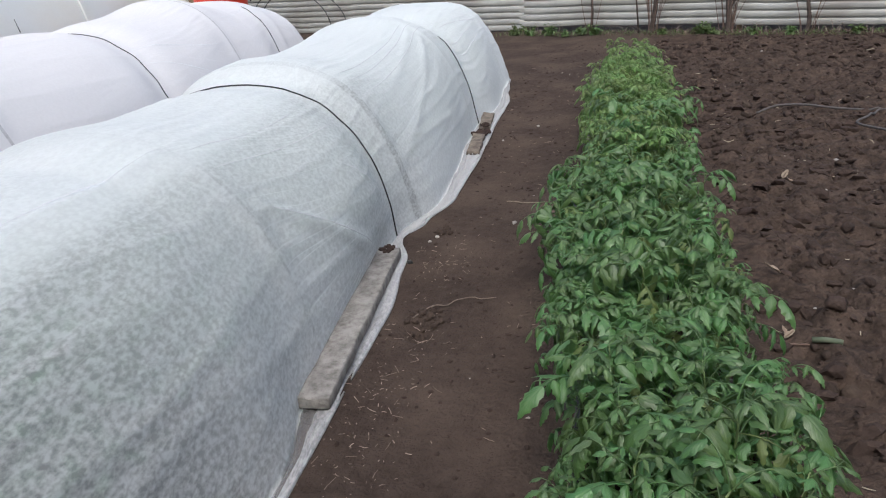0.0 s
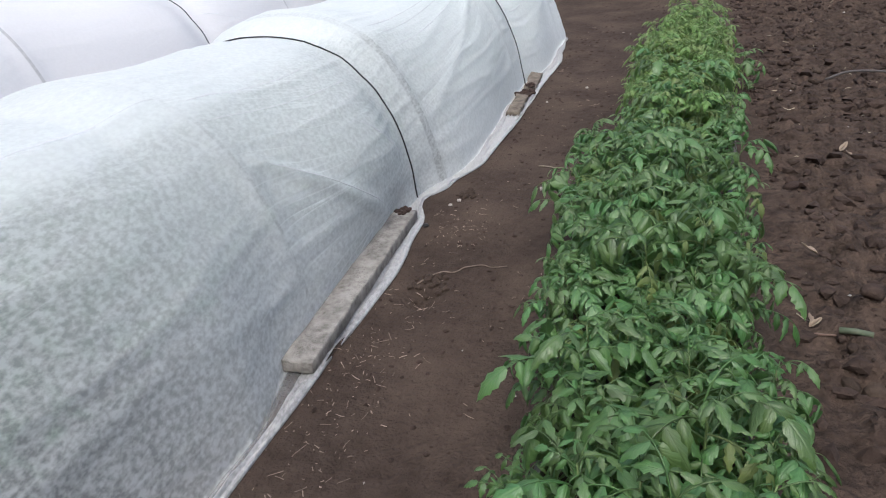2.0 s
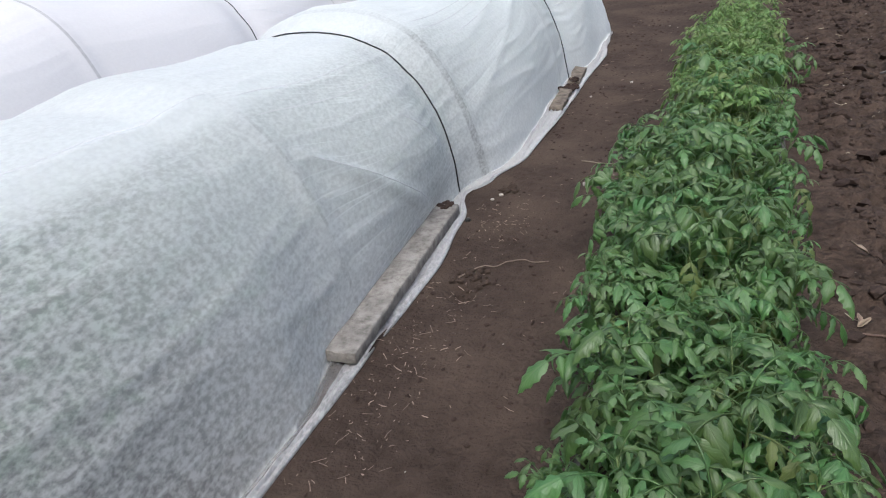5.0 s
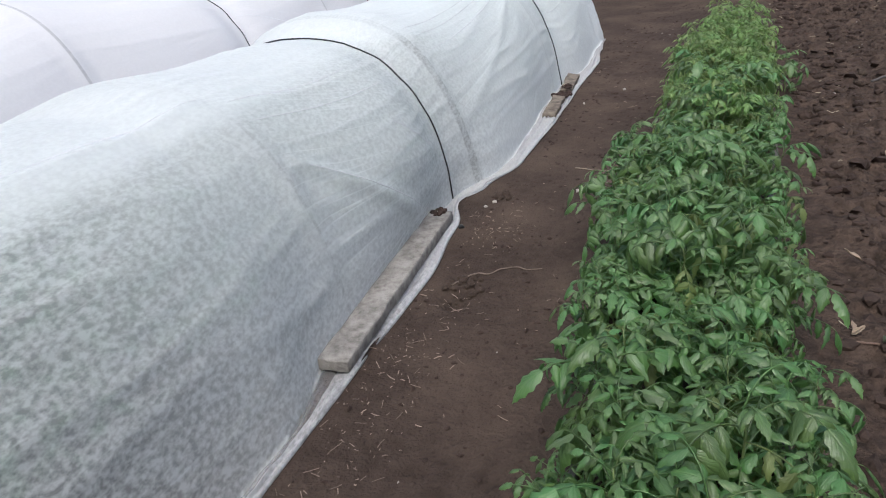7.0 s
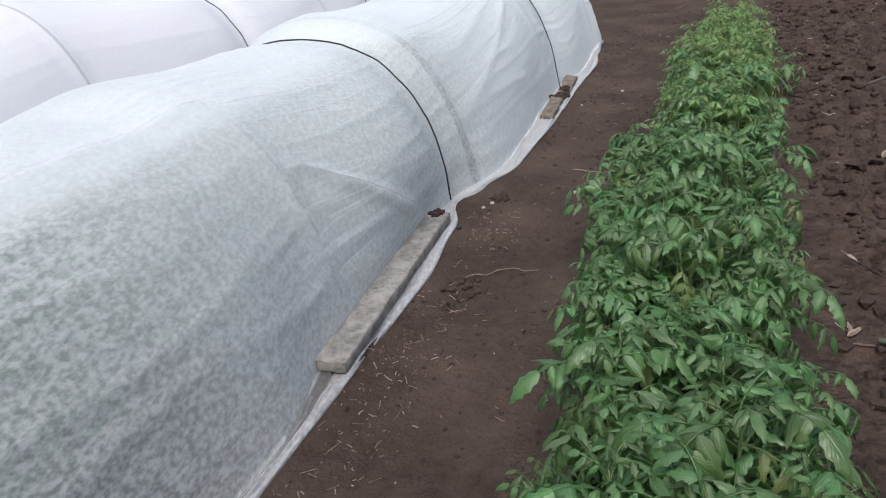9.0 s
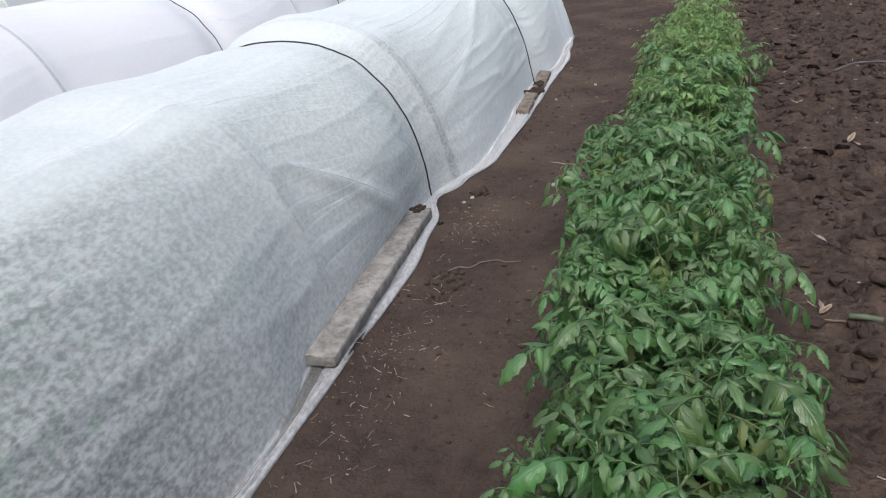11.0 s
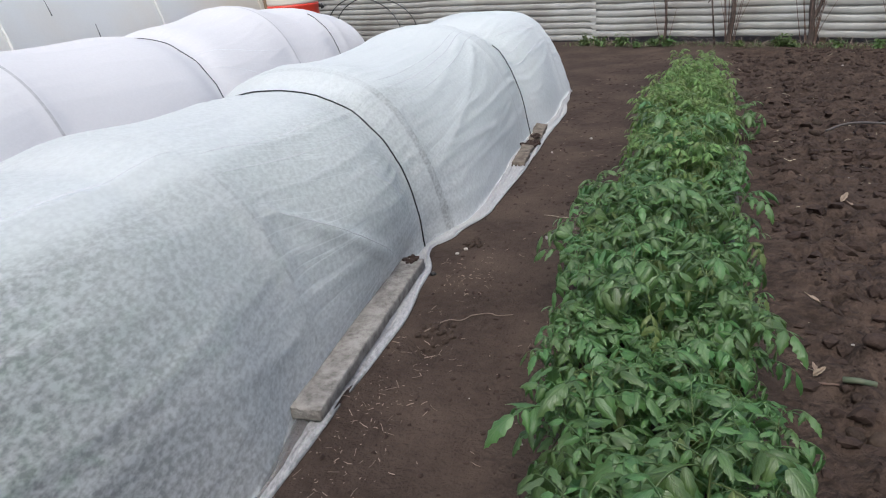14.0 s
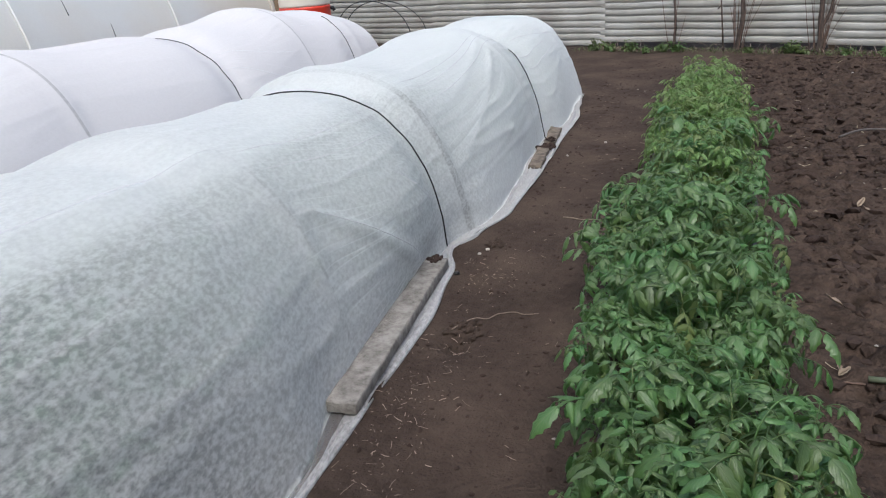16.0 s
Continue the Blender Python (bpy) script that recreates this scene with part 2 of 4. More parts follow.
# the low Z and the Y ramps put light and shade into the cloth
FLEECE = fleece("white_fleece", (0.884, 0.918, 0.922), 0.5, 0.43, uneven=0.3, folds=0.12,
                see_ramps=(("Z", 0.59, 0.64, 1.0, 0.45), ("Z", 0.08, 0.42, 1.12, 1.0), ("Y", 2.4, 4.0, 1.2, 0.5), ("Y", 4.7, 5.6, 1.0, 0.5)),
                hoop_bands=((3.87, 0.0085, 1.25), (5.02, 0.03, 1.7), (6.5, 0.01, 1.5)))
FLEECE_THICK = fleece("dense_white_fleece", (0.74, 0.732, 0.748), 0.07, 0.2, folds=0.03, hoop_bands=((2.4, 0.012, 6.0), (4.4, 0.012, 5.0), (6.75, 0.012, 4.0)))
# a darker copy of the fleece for the inner near strips of the hem
FLEECE_UNDER = fleece("dark_thin_fleece", (0.46, 0.46, 0.47), 0.7, 0.3, uneven=0.1, folds=0.02)
FLEECE_FOLD = fleece("folded_white_fleece", (0.9, 0.912, 0.935), 0.2, 0.4, folds=0.05)
# its ramp makes the near length more see-through and so darker
FLEECE_HEM = fleece("dirty_fleece_hem", (0.56, 0.56, 0.57), 0.24, 0.25, uneven=0.25, folds=0.3, see_ramps=(("Y", 3.7, 5.0, 2.0, 0.9),))
CORD = material("black_cord", (0.012, 0.012, 0.014), 0.6, scale=200, bump=0.5, bump_scale=400)
HOOP = material("dark_plastic_hoop", (0.035, 0.035, 0.035), 0.5, scale=60)
PLANK = material("weathered_board", (0.225, 0.21, 0.195), 0.92, spots=(0.11, 0.098, 0.09), scale=75, amount=0.8, bump=0.7, bump_scale=130,
                 dirt=(0.33, 0.312, 0.29), dirt_scale=22, dirt_amount=0.75, spec=0.2)
BLOCK = material("dirty_concrete", (0.2, 0.17, 0.14), 0.95, spots=(0.07, 0.055, 0.046), scale=30, amount=0.9, bump=0.8, bump_scale=50, spec=0.2)
LEAF = leafy("seedling_leaf", (0.064, 0.147, 0.039), (0.1, 0.196, 0.066), rough=0.32, through_light=0.36, island=0.42, veins=True)
LEAF_PALE = leafy("yellowing_leaf", (0.13, 0.19, 0.05), (0.18, 0.23, 0.085), rough=0.5, through_light=0.4, island=0.2, veins=True)
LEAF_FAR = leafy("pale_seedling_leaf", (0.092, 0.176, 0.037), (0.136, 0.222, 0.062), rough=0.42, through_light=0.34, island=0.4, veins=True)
LEAF_IN = leafy("covered_leaf", (0.045, 0.2, 0.07), (0.09, 0.28, 0.13), through_light=0.5, island=0.8)
WEED = leafy("weed_leaf", (0.07, 0.13, 0.034), (0.1, 0.165, 0.048), island=0.4)
STEM = material("green_stem", (0.12, 0.18, 0.06), 0.6, spots=(0.16, 0.15, 0.08), scale=40, island=0.2)
CRATE = material("grey_plastic_crate", (0.05, 0.052, 0.052), 0.5, spots=(0.09, 0.09, 0.085), scale=20, dirt=(0.09, 0.07, 0.06), dirt_amount=0.7, dirt_scale=6)
SHEET = material("old_zinc_sheet", (0.5, 0.495, 0.46), 0.5, metal=0.25, spots=(0.37, 0.37, 0.355), scale=9, amount=0.6, bump=0.1, bump_scale=20,
                 dirt=(0.24, 0.215, 0.185), dirt_scale=1.8, dirt_amount=0.55, island=0.08)
BARK = material("dark_bark", (0.075, 0.055, 0.045), 0.9, spots=(0.035, 0.026, 0.022), scale=50, amount=0.8, bump=0.9, bump_scale=70)
TWIG = material("thin_brown_twig", (0.15, 0.1, 0.075), 0.85, spots=(0.07, 0.05, 0.04), scale=70, island=0.3)
FILM = fleece("greenhouse_film", (0.9, 0.91, 0.9), 0.05, 0.4, (0.86, 0.79, 0.68))
WOOD = material("old_timber", (0.26, 0.19, 0.12), 0.8, spots=(0.14, 0.1, 0.07), scale=30, bump=0.4)
WHITE = material("white_plastic", (0.78, 0.74, 0.66), 0.4, spots=(0.66, 0.58, 0.46), scale=5, amount=0.5)
RED = material("red_plastic", (0.62, 0.045, 0.02), 0.4, spots=(0.5, 0.03, 0.02), scale=8)
BLACK = material("black_plastic", (0.015, 0.015, 0.015), 0.5)
HOSE = material("grey_rubber_hose", (0.05, 0.046, 0.044), 0.7, spots=(0.09, 0.075, 0.07), scale=40, amount=0.7)
STONE = material("pale_stone", (0.34, 0.32, 0.29), 0.9, spots=(0.25, 0.22, 0.2), scale=40, island=0.3, bump=0.4)
DRY = material("dry_leaf", (0.25, 0.195, 0.145), 0.85, spots=(0.15, 0.11, 0.08), scale=60, island=0.2)
GREEN = material("green_plastic_tube", (0.06, 0.082, 0.048), 0.7, spots=(0.12, 0.13, 0.085), scale=40)


# ---- builders ----
def part(name, bm, mat, parent=None, label="", smooth=True):
    """Links a bmesh as one mesh object."""
    me = bpy.data.meshes.new(name)
    bm.to_mesh(me)
    bm.free()
    return meshed(name, me, mat, parent, label, smooth)


def meshed(name, me, mat, parent=None, label="", smooth=True):
    me.materials.clear()
    me.materials.append(mat)
    if smooth:
        me.polygons.foreach_set("use_smooth", [True] * len(me.polygons))
    ob = new(name, me)
    ob.parent = parent
    if label:
        tagged(ob, label)
    return ob


def raw(name, verts, faces):
    me = bpy.data.meshes.new(name)
    me.from_pydata([tuple(map(float, v)) for v in verts], [], faces)
    me.update()
    return me


def thing(name, at, label, category, group="", kind=""):
    ob = new(name)
    ob.empty_display_size = 0.05
    ob.matrix_world = at if isinstance(at, Matrix) else Matrix.Translation(at)
    return tagged(ob, label, category, group, kind)


def tube(bm, points, radius, sides=6, end=None):
    """A tapering tube through points."""
    points = [Vector(p) for p in points]
    rings, n = [], len(points)
    up = Vector((0.3, 0.2, 1)).normalized()
    for i, p in enumerate(points):
        d = (points[min(i + 1, n - 1)] - points[max(i - 1, 0)]).normalized()
        a = d.cross(up)
        a = (a if a.length > 0.05 else d.cross(Vector((1, 0, 0)))).normalized()
        b = d.cross(a)
        r = radius + ((end if end is not None else radius) - radius) * i / max(n - 1, 1)
        rings.append([bm.verts.new(p + r * (math.cos(k * math.tau / sides) * a + math.sin(k * math.tau / sides) * b)) for k in range(sides)])
    for r0, r1 in zip(rings, rings[1:]):
        for k in range(sides):
            bm.faces.new((r0[k], r0[(k + 1) % sides], r1[(k + 1) % sides], r1[k]))
    bm.faces.new(rings[0][::-1])
    bm.faces.new(rings[-1])


def spline(points, steps=8):
    """Catmull-Rom through points."""
    p = [Vector(v) for v in points]
    p = [2 * p[0] - p[1], *p, 2 * p[-1] - p[-2]]
    out = []
    for i in range(1, len(p) - 2):
        for s in range(steps):
            t = s / steps
            out.append(0.5 * (2 * p[i] + (p[i + 1] - p[i - 1]) * t + (2 * p[i - 1] - 5 * p[i] + 4 * p[i + 1] - p[i + 2]) * t * t
                              + (3 * p[i] - p[i - 1] - 3 * p[i + 1] + p[i + 2]) * t ** 3))
    return out + [p[-2]]


def box(bm, size, m=Matrix(), bevel=0.004, segs=2):
    made = bmesh.ops.create_cube(bm, size=1, matrix=m @ Matrix.Diagonal((*size, 1)))
    if bevel:
        edges = {e for v in made["verts"] for e in v.link_edges}
        bmesh.ops.bevel(bm, geom=list(edges), offset=bevel, segments=segs, affect="EDGES", profile=0.5)


def bumps(p, size, seed=0.0):
    return noise.noise(Vector((p[0] / size + seed, p[1] / size - seed, (p[2] if len(p) > 2 else 0) / size + 3 * seed)))


def step(a, b, x):
    t = min(max((x - a) / (b - a), 0), 1)
    return t * t * (3 - 2 * t)


# ---- ground: one sheet, trodden path, tilled strip, flat to the horizon ----
def ground_height(x, y):
    tilled = step(0.42, 0.62, x) * (1 - step(8.3, 8.8, y + 0.39 * x))
    z = 0.008 * bumps((x, y), 0.45, 1.3) + 0.003 * bumps((x, y), 0.12, 4.1)
    rough = 0.5 + 0.5 * bumps((x, y), 0.5, 3.3)
    z += tilled * (0.04 * bumps((x, y), 0.24, 2.2) + (0.03 + 0.03 * rough) * bumps((x, y), 0.1, 5.7) + 0.012 * bumps((x, y), 0.022, 1.9) + 0.03 * rough * bumps((x, y), 0.048, 8.1))
    z += 0.003 * bumps((x, y), 0.03, 6.1)
    path = math.exp(-((x + 0.42) / 0.2) ** 2)
    z -= 0.012 * path
    z -= 0.05 * math.exp(-((x + 0.585) ** 2 + ((y - 2.5) * 0.8) ** 2) / 0.0016) * (1 + 0.8 * bumps((x, y), 0.03, 2.9))
    z *= 1 - 0.85 * math.exp(-((x + 0.76) / 0.07) ** 2)
    return z


def build_ground():
    xs = [-600, -150, -40, -14, -8, -5.5, -4, -3, -2.4, -2.0, *np.linspace(-1.7, -0.95, 12), *np.arange(-0.9, 1.7, 0.016), *np.linspace(1.72, 3.0, 26), 3.6, 4.6, 6.5, 10, 20, 60, 200, 600]
    ys = [-600, -150, -40, -12, -6, -3, -1.5, -0.6, 0, 0.5, *np.arange(0.9, 5.0, 0.016), *np.arange(5.0, 9.6, 0.035), 9.9, 10.5, 11.5, 14, 20, 40, 150, 600]
    nx, ny = len(xs), len(ys)
    verts = [(x, y, ground_height(x, y)) for y in ys for x in xs]
    faces = [(j * nx + i, j * nx + i + 1, (j + 1) * nx + i + 1, (j + 1) * nx + i) for j in range(ny - 1) for i in range(nx - 1)]
    ob = meshed("ground", raw("ground", verts, faces), SOIL)
    ob.data.materials.append(TILLED)
    ob.data.polygons.foreach_set("material_index", [int(f.center.x > 0.4 + 0.05 * bumps(f.center, 0.2, 9.0)) for f in ob.data.polygons])
    tagged(ob, "dark brown garden soil, trodden path and tilled strip", "ground", kind="structure")


build_ground()


# ---- fence of horizontal corrugated sheets ----
FENCE = pose(0.448, 8.99, 0, 0, 0, -21.2)


def fence_sheet(width, height, seed):
    """A sheet with horizontal waves, a little dented, with its lower edge uneven."""
    rib, nx = 0.0735, 26
    wave = ((0.0, 0.0), (0.12, -0.005), (0.4, -0.008), (0.66, -0.006), (0.78, -0.003), (0.83, 0.016), (0.95, 0.016))
    rows = [(k + w, d) for k in range(int(height / rib)) for w, d in wave]
    verts, faces = [], []
    for at, depth in rows:
        z = at * rib
        for i in range(nx + 1):
            x = width * i / nx
            sag = 0.006 * noise.noise(Vector((x * 1.7 + seed, 0, seed))) + 0.005 * noise.noise(Vector((x * 6, z * 7, seed)))
            verts.append((x, depth + 0.006 * noise.noise(Vector((x * 3, z * 5, seed + 9))), z + sag))
    for j in range(len(rows) - 1):
        for i in range(nx):
            k = j * (nx + 1) + i
            faces.append((k, k + 1, k + nx + 2, k + nx + 1))
    return raw("sheet", verts, faces)


def build_fence():
    fence = thing("corrugated_fence", FENCE, "weathered grey corrugated sheet fence on dark soil", "fence", kind="structure")
    cuts = [-12.0, -9.8, -8.0, -6.05, -4.06, -1.52, 0.9, 3.3, 5.7, 8.1]
    for n, (a, b) in enumerate(zip(cuts, cuts[1:])):
        for k in range(2):
            ob = meshed("sheet", fence_sheet(b - a + 0.06, 0.89, n * 3.7 + k * 1.9), SHEET, fence, smooth=False)
            ob.location = (a - 0.03, 0.004 * (n % 2) + 0.006 * k, 0.045 + 0.012 * (n % 2) - 0.05 * step(-1, -6, a) + k * 0.86)
            ob.rotation_euler = (0, radians(0.25 * math.sin(n * 2.3)), 0)
        bm = bmesh.new()
        box(bm, (0.06, 0.06, 1.9), Matrix.Translation((a, 0.06, 0.93)), 0.004)
        part("post", bm, WOOD, fence)


build_fence()


# ---- plain unseen wall, added behind the camera to shade the near fleece ----
def shade_wall():
    bm = bmesh.new()
    box(bm, (14, 0.12, 3.1), Matrix.Translation((0, 0, 1.55)), 0.01)
    ob = part("wall_south", bm, WOOD, smooth=False)
    ob.matrix_world = pose(0, -1.75, 0)
    tagged(ob, "unseen plain brown timber wall added to shade the near tunnel", "wall", kind="structure")


shade_wall()


# ---- fleece tunnels ----
def between(table, y):
    """Smooth interpolation in a short table of (y, value)."""
    if y <= table[0][0]:
        return table[0][1]
    for (y0, v0), (y1, v1) in zip(table, table[1:]):
        if y <= y1:
            return v0 + (v1 - v0) * step(y0, y1, y)
    return table[-1][1]


class Tunnel:
    def __init__(self, xc, half, height, y0, y1, hoops, cords, hem, foot, tucks, seed, slant=None, tall=None, creases=(), rolls=(), pulls=(), pleats=()):
        self.loose = 1.0 if tall is None else 0.55
        self.creases, self.rolls, self.pulls, self.pleats = creases, rolls, pulls, pleats
        self.slant, self.tall = slant or [0] * len(cords), tall
        self.xc, self.half, self.height, self.y0, self.y1 = xc, half, height, y0, y1
        self.hoops, self.cords, self.hem, self.foot, self.tucks, self.seed = hoops, cords, hem, foot, tucks, seed

    def top(self, y):
        near = max(math.exp(-((y - h) / 0.28) ** 2) for h in self.hoops)
        if self.tall is None:
            near = max(near, 0.8 * step(2.25, 1.8, y)) * (1 - 1.15 * step(5.45, 6.05, y))
        cinch = max(math.exp(-((y - c - s * 0.5) / 0.16) ** 2) for c, s in zip(self.cords, self.slant))
        return (between(self.tall, y) if self.tall else self.height) * (0.94 + 0.06 * near) - (0.045 if y < 6.2 else 0.012) * cinch

    def fold_line(self, y, u):
        """Which taut fold passes through (y, u), and how strong the folds are there."""
        for y0, y1, yg, ug, squeeze, strength in self.pulls:
            if y0 <= y < y1:
                d = min(abs(y - yg) / max(abs(y1 - yg), abs(y0 - yg)), 1)
                return ug + (u - ug) / (squeeze + (1 - squeeze) * d), strength
        return u, 0.3

    def at(self, y, u, folds=True, out=0.0):
        """The place on the cover at y, u from the foot at +x (0) over the top (0.5) to the other foot (1)."""
        ye = self.y1 - 0.2
        k = 1.0
        if y > ye:
            s = min((y - ye) / 0.3, 1)
            k = max(1 - s ** 3, 0) ** 0.6
            yy = ye + 0.22 * s
        else:
            yy = y
        th = math.pi * u
        c, s = math.cos(th), math.sin(th)
        p = 0.85 - 0.2 * step(self.y1 - 1.1, self.y1 - 0.2, y)
        cinch = max(math.exp(-((y - q - s1 * u) / 0.13) ** 2) for q, s1 in zip(self.cords, self.slant))
        ridge = max(math.exp(-((y - h) / 0.045) ** 2) for h in self.hoops)
        gap = 1 - max(math.exp(-((y - h) / 0.3) ** 2) for h in self.hoops)
        h = self.top(min(y, ye))
        # the cover leans out between the hoops and is drawn in under the cords
        a = self.half + 0.012 * ridge - 0.02 * cinch
        z = h * abs(s) ** p
        low = max(1 - z / (h * 0.62), 0)
        if c > 0:
            spread = between(self.foot, y) - (self.xc + a)
        else:
            spread = 0.05
        x = a * abs(c) ** p + spread * low ** 1.6
        x += 0.045 * gap * math.sin(math.pi * min(z / h, 1)) * (1 - 0.6 * cinch)
        x = math.copysign(x, c)
        r = 0.0
        if folds:
            e = y + 0.5 * (0.5 - u)
            r += 0.009 * noise.noise(Vector((e * 1.4 + self.seed, u * 7, 0.3)))
            # long taut folds with fine crests
            for k2, (along, across, size) in enumerate(((0.7, 13, 0.005), (1.0, 29, 0.003), (1.4, 58, 0.002))):
                v = noise.noise(Vector((e * along + self.seed * k2, u * across, self.seed + 3 * k2)))
                r += size * ((1 - min(abs(v) * 2.2, 1)) ** 4 - 0.15)
            for q, s1 in zip(self.cords, self.slant):
                # folds that run together towards the cord
                d = abs(y - q - s1 * u)
                fan = math.exp(-(d / 0.4) ** 2) * (1 - math.exp(-(d / 0.06) ** 2))
                w = noise.noise(Vector((u * 34 - 8 * d * (u - 0.2), d * 1.5, q)))
                r += 0.0045 * fan * ((1 - min(abs(w) * 2, 1)) ** 2 - 0.3)
            for (ya, ua), (yb, ub), size in self.creases:
                # one drawn crease from a hoop down to the weight
                t = min(max(((y - ya) * (yb - ya) + (u - ua) * (ub - ua) * 2.6) / ((yb - ya) ** 2 + (ub - ua) ** 2 * 2.6), 0), 1)
                d = math.hypot(y - ya - t * (yb - ya), 1.6 * (u - ua - t * (ub - ua)))
                r += size * math.exp(-(d / 0.022) ** 2)
            for ty, tu, size in self.tucks:
                d = math.hypot((y - ty), (u - tu) * 1.6)
                if d < size:
                    ang = math.atan2((u - tu) * 1.6, y - ty)
                    r += 0.005 * (1 - d / size) ** 1.2 * math.sin(ang * 9 + self.seed) * step(0, 0.05, d)
            r *= step(0.0, 0.06, min(u, 1 - u) + 0.02) * (1 - 0.85 * ridge) * (1 - 0.75 * math.exp(-(min(abs(y - q - s1 * u) for q, s1 in zip(self.cords, self.slant)) / 0.05) ** 2)) * self.loose
        r += out
        return Vector((self.xc + x + r * c, yy, max(z * k + r * s * k, 0.004)))


HEM_STEPS = [1.0 - 0.05 * i for i in range(20)]


def build_tunnel(t, mat, label, cord_span, hoop_ends=True):
    root = thing("fleece_tunnel", (t.xc, t.y0, 0), label, "row cover")
    origin = Vector((t.xc, t.y0, 0))
    ys = list(np.arange(t.y0, t.y1 - 0.2, 0.02)) + [t.y1 - 0.2 + 0.3 * math.sin(a) for a in np.linspace(0, math.pi / 2, 16)]
    us = [*np.linspace(0, 0.55, 110), *np.linspace(0.56, 1, 30)]
    verts, faces, lines = [], [], []
    for y in ys:
        foot = t.at(y, 0.0)
        hem = between(t.hem, y)
        k = 1.0 if y < t.y1 - 0.2 else math.sqrt(max(1 - ((y - t.y1 + 0.2) / 0.3) ** 2, 0.0))
        row = []
        for s in HEM_STEPS:
            x = foot.x + (hem - foot.x) * s + 0.007 * noise.noise(Vector((y * 5, s, t.seed))) + 0.003 * noise.noise(Vector((y * 21, s, t.seed)))
            # flat folds that run along the hem
            crest = noise.noise(Vector((y * 1.7 + s, s * 8 + 0.8 * math.sin(y * 1.3), t.seed + 2)))
            lift = 0.004 + 0.017 * (1 - min(abs(crest) * 2.4, 1)) ** 2 + 0.006 * abs(noise.noise(Vector((y * 11, s * 4, 5))))
            row.append(Vector((x, foot.y + 0.0, max(ground_height(x, y), 0) + lift)))
        row += [t.at(y, u) for u in us]
        lines += [(2.0 + s, 0.6 if s > 0.5 else 0.05) for s in HEM_STEPS] + [t.fold_line(y, u) for u in us]
        verts += [v - origin for v in row]
    n = len(us) + len(HEM_STEPS)
    for j in range(len(ys) - 1):
        for i in range(n - 1):
            faces.append((j * n + i, j * n + i + 1, (j + 1) * n + i + 1, (j + 1) * n + i))
    cover = meshed("fleece_cover", raw("fleece_cover", verts, faces), mat, root)
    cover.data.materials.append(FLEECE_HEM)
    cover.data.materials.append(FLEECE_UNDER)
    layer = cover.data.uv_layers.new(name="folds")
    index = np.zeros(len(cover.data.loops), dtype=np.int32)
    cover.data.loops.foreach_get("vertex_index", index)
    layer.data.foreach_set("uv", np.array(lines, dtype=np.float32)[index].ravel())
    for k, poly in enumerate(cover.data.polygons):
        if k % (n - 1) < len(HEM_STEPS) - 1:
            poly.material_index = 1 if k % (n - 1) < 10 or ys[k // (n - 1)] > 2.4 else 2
    for h in t.hoops:
        bm = bmesh.new()
        tube(bm, [t.at(h, u, False, (-0.0115 if h != 3.42 else -0.0195) - (0.07 * step(0.2, 0.1, u) if h == 2.27 else 0)) - origin for u in np.linspace(0.02, 0.98, 40)], 0.009 if h != 3.42 else 0.0165, 8)
        part("hoop", bm, HOOP, root)
    for y0, y1 in t.rolls:
        # the edge of the hem is turned back in a loose flat fold
        verts, faces = [], []
        for y in np.arange(y0, y1, 0.02):
            e = between(t.hem, y)
            w = (0.02 + 0.014 * noise.noise(Vector((y * 3.1, 1, 4)))) * min((y - y0) / 0.15, (y1 - y) / 0.15, 1)
            for k, (dx, dz) in enumerate(((0.2, 0.003), (0.25, 0.007), (-0.2, 0.009), (-0.6, 0.007), (-1.0, 0.008), (-1.25, 0.004))):
                x = e + w * dx + 0.004 * noise.noise(Vector((y * 8, k * 0.7, 2)))
                z = max(ground_height(x, y), 0) + dz + 0.008 * abs(noise.noise(Vector((y * 4.5, k * 0.9, 8)))) * (dz > 0.004)
                verts.append(Vector((x, y, z)) - origin)
        for j in range(len(verts) // 6 - 1):
            faces += [(j * 6 + k, j * 6 + k + 1, j * 6 + k + 7, j * 6 + k + 6) for k in range(5)]
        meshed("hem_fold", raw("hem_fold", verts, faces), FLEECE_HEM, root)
    for (ya, ua), (yb, ub), wide in t.pleats:
        # a pinched fold of doubled cloth that stands a little proud of the cover
        verts, faces, many = [], [], 60
        for k in range(many + 1):
            q = k / many
            y, u = ya + (yb - ya) * q, ua + (ub - ua) * q + 0.003 * noise.noise(Vector((q * 4, ya, ua)))
            w = wide * min(q / 0.1, (1 - q) / 0.1, 1) * (0.75 + 0.5 * noise.noise(Vector((q * 9, ua * 7, yb)))) + 0.0004
            a, b = t.at(y, u), t.at(y, u + 0.01)
            side = (b - a).normalized()
            up = (a - Vector((t.xc, a.y, 0))).normalized()
            verts += [p - origin for p in (a - side * w + up * 0.0012, a + up * (0.002 + 0.7 * w), a + side * w + up * 0.0012)]
        for k in range(many):
            faces += [(3 * k, 3 * k + 1, 3 * k + 4, 3 * k + 3), (3 * k + 1, 3 * k + 2, 3 * k + 5, 3 * k + 4)]
        meshed("cloth_fold", raw("cloth_fold", verts, faces), FLEECE_FOLD, root)
    for c, (u0, u1) in zip(t.cords, cord_span):
        bm = bmesh.new()
        pts = []
        for u in np.linspace(u0, u1, 50):
            p = t.at(c + t.slant[t.cords.index(c)] * u, u, True, 0.003) - origin
            p.y += 0.012 * math.sin(9 * u) + 0.014 * noise.noise(Vector((u * 17, c, 1)))
            pts.append(p)
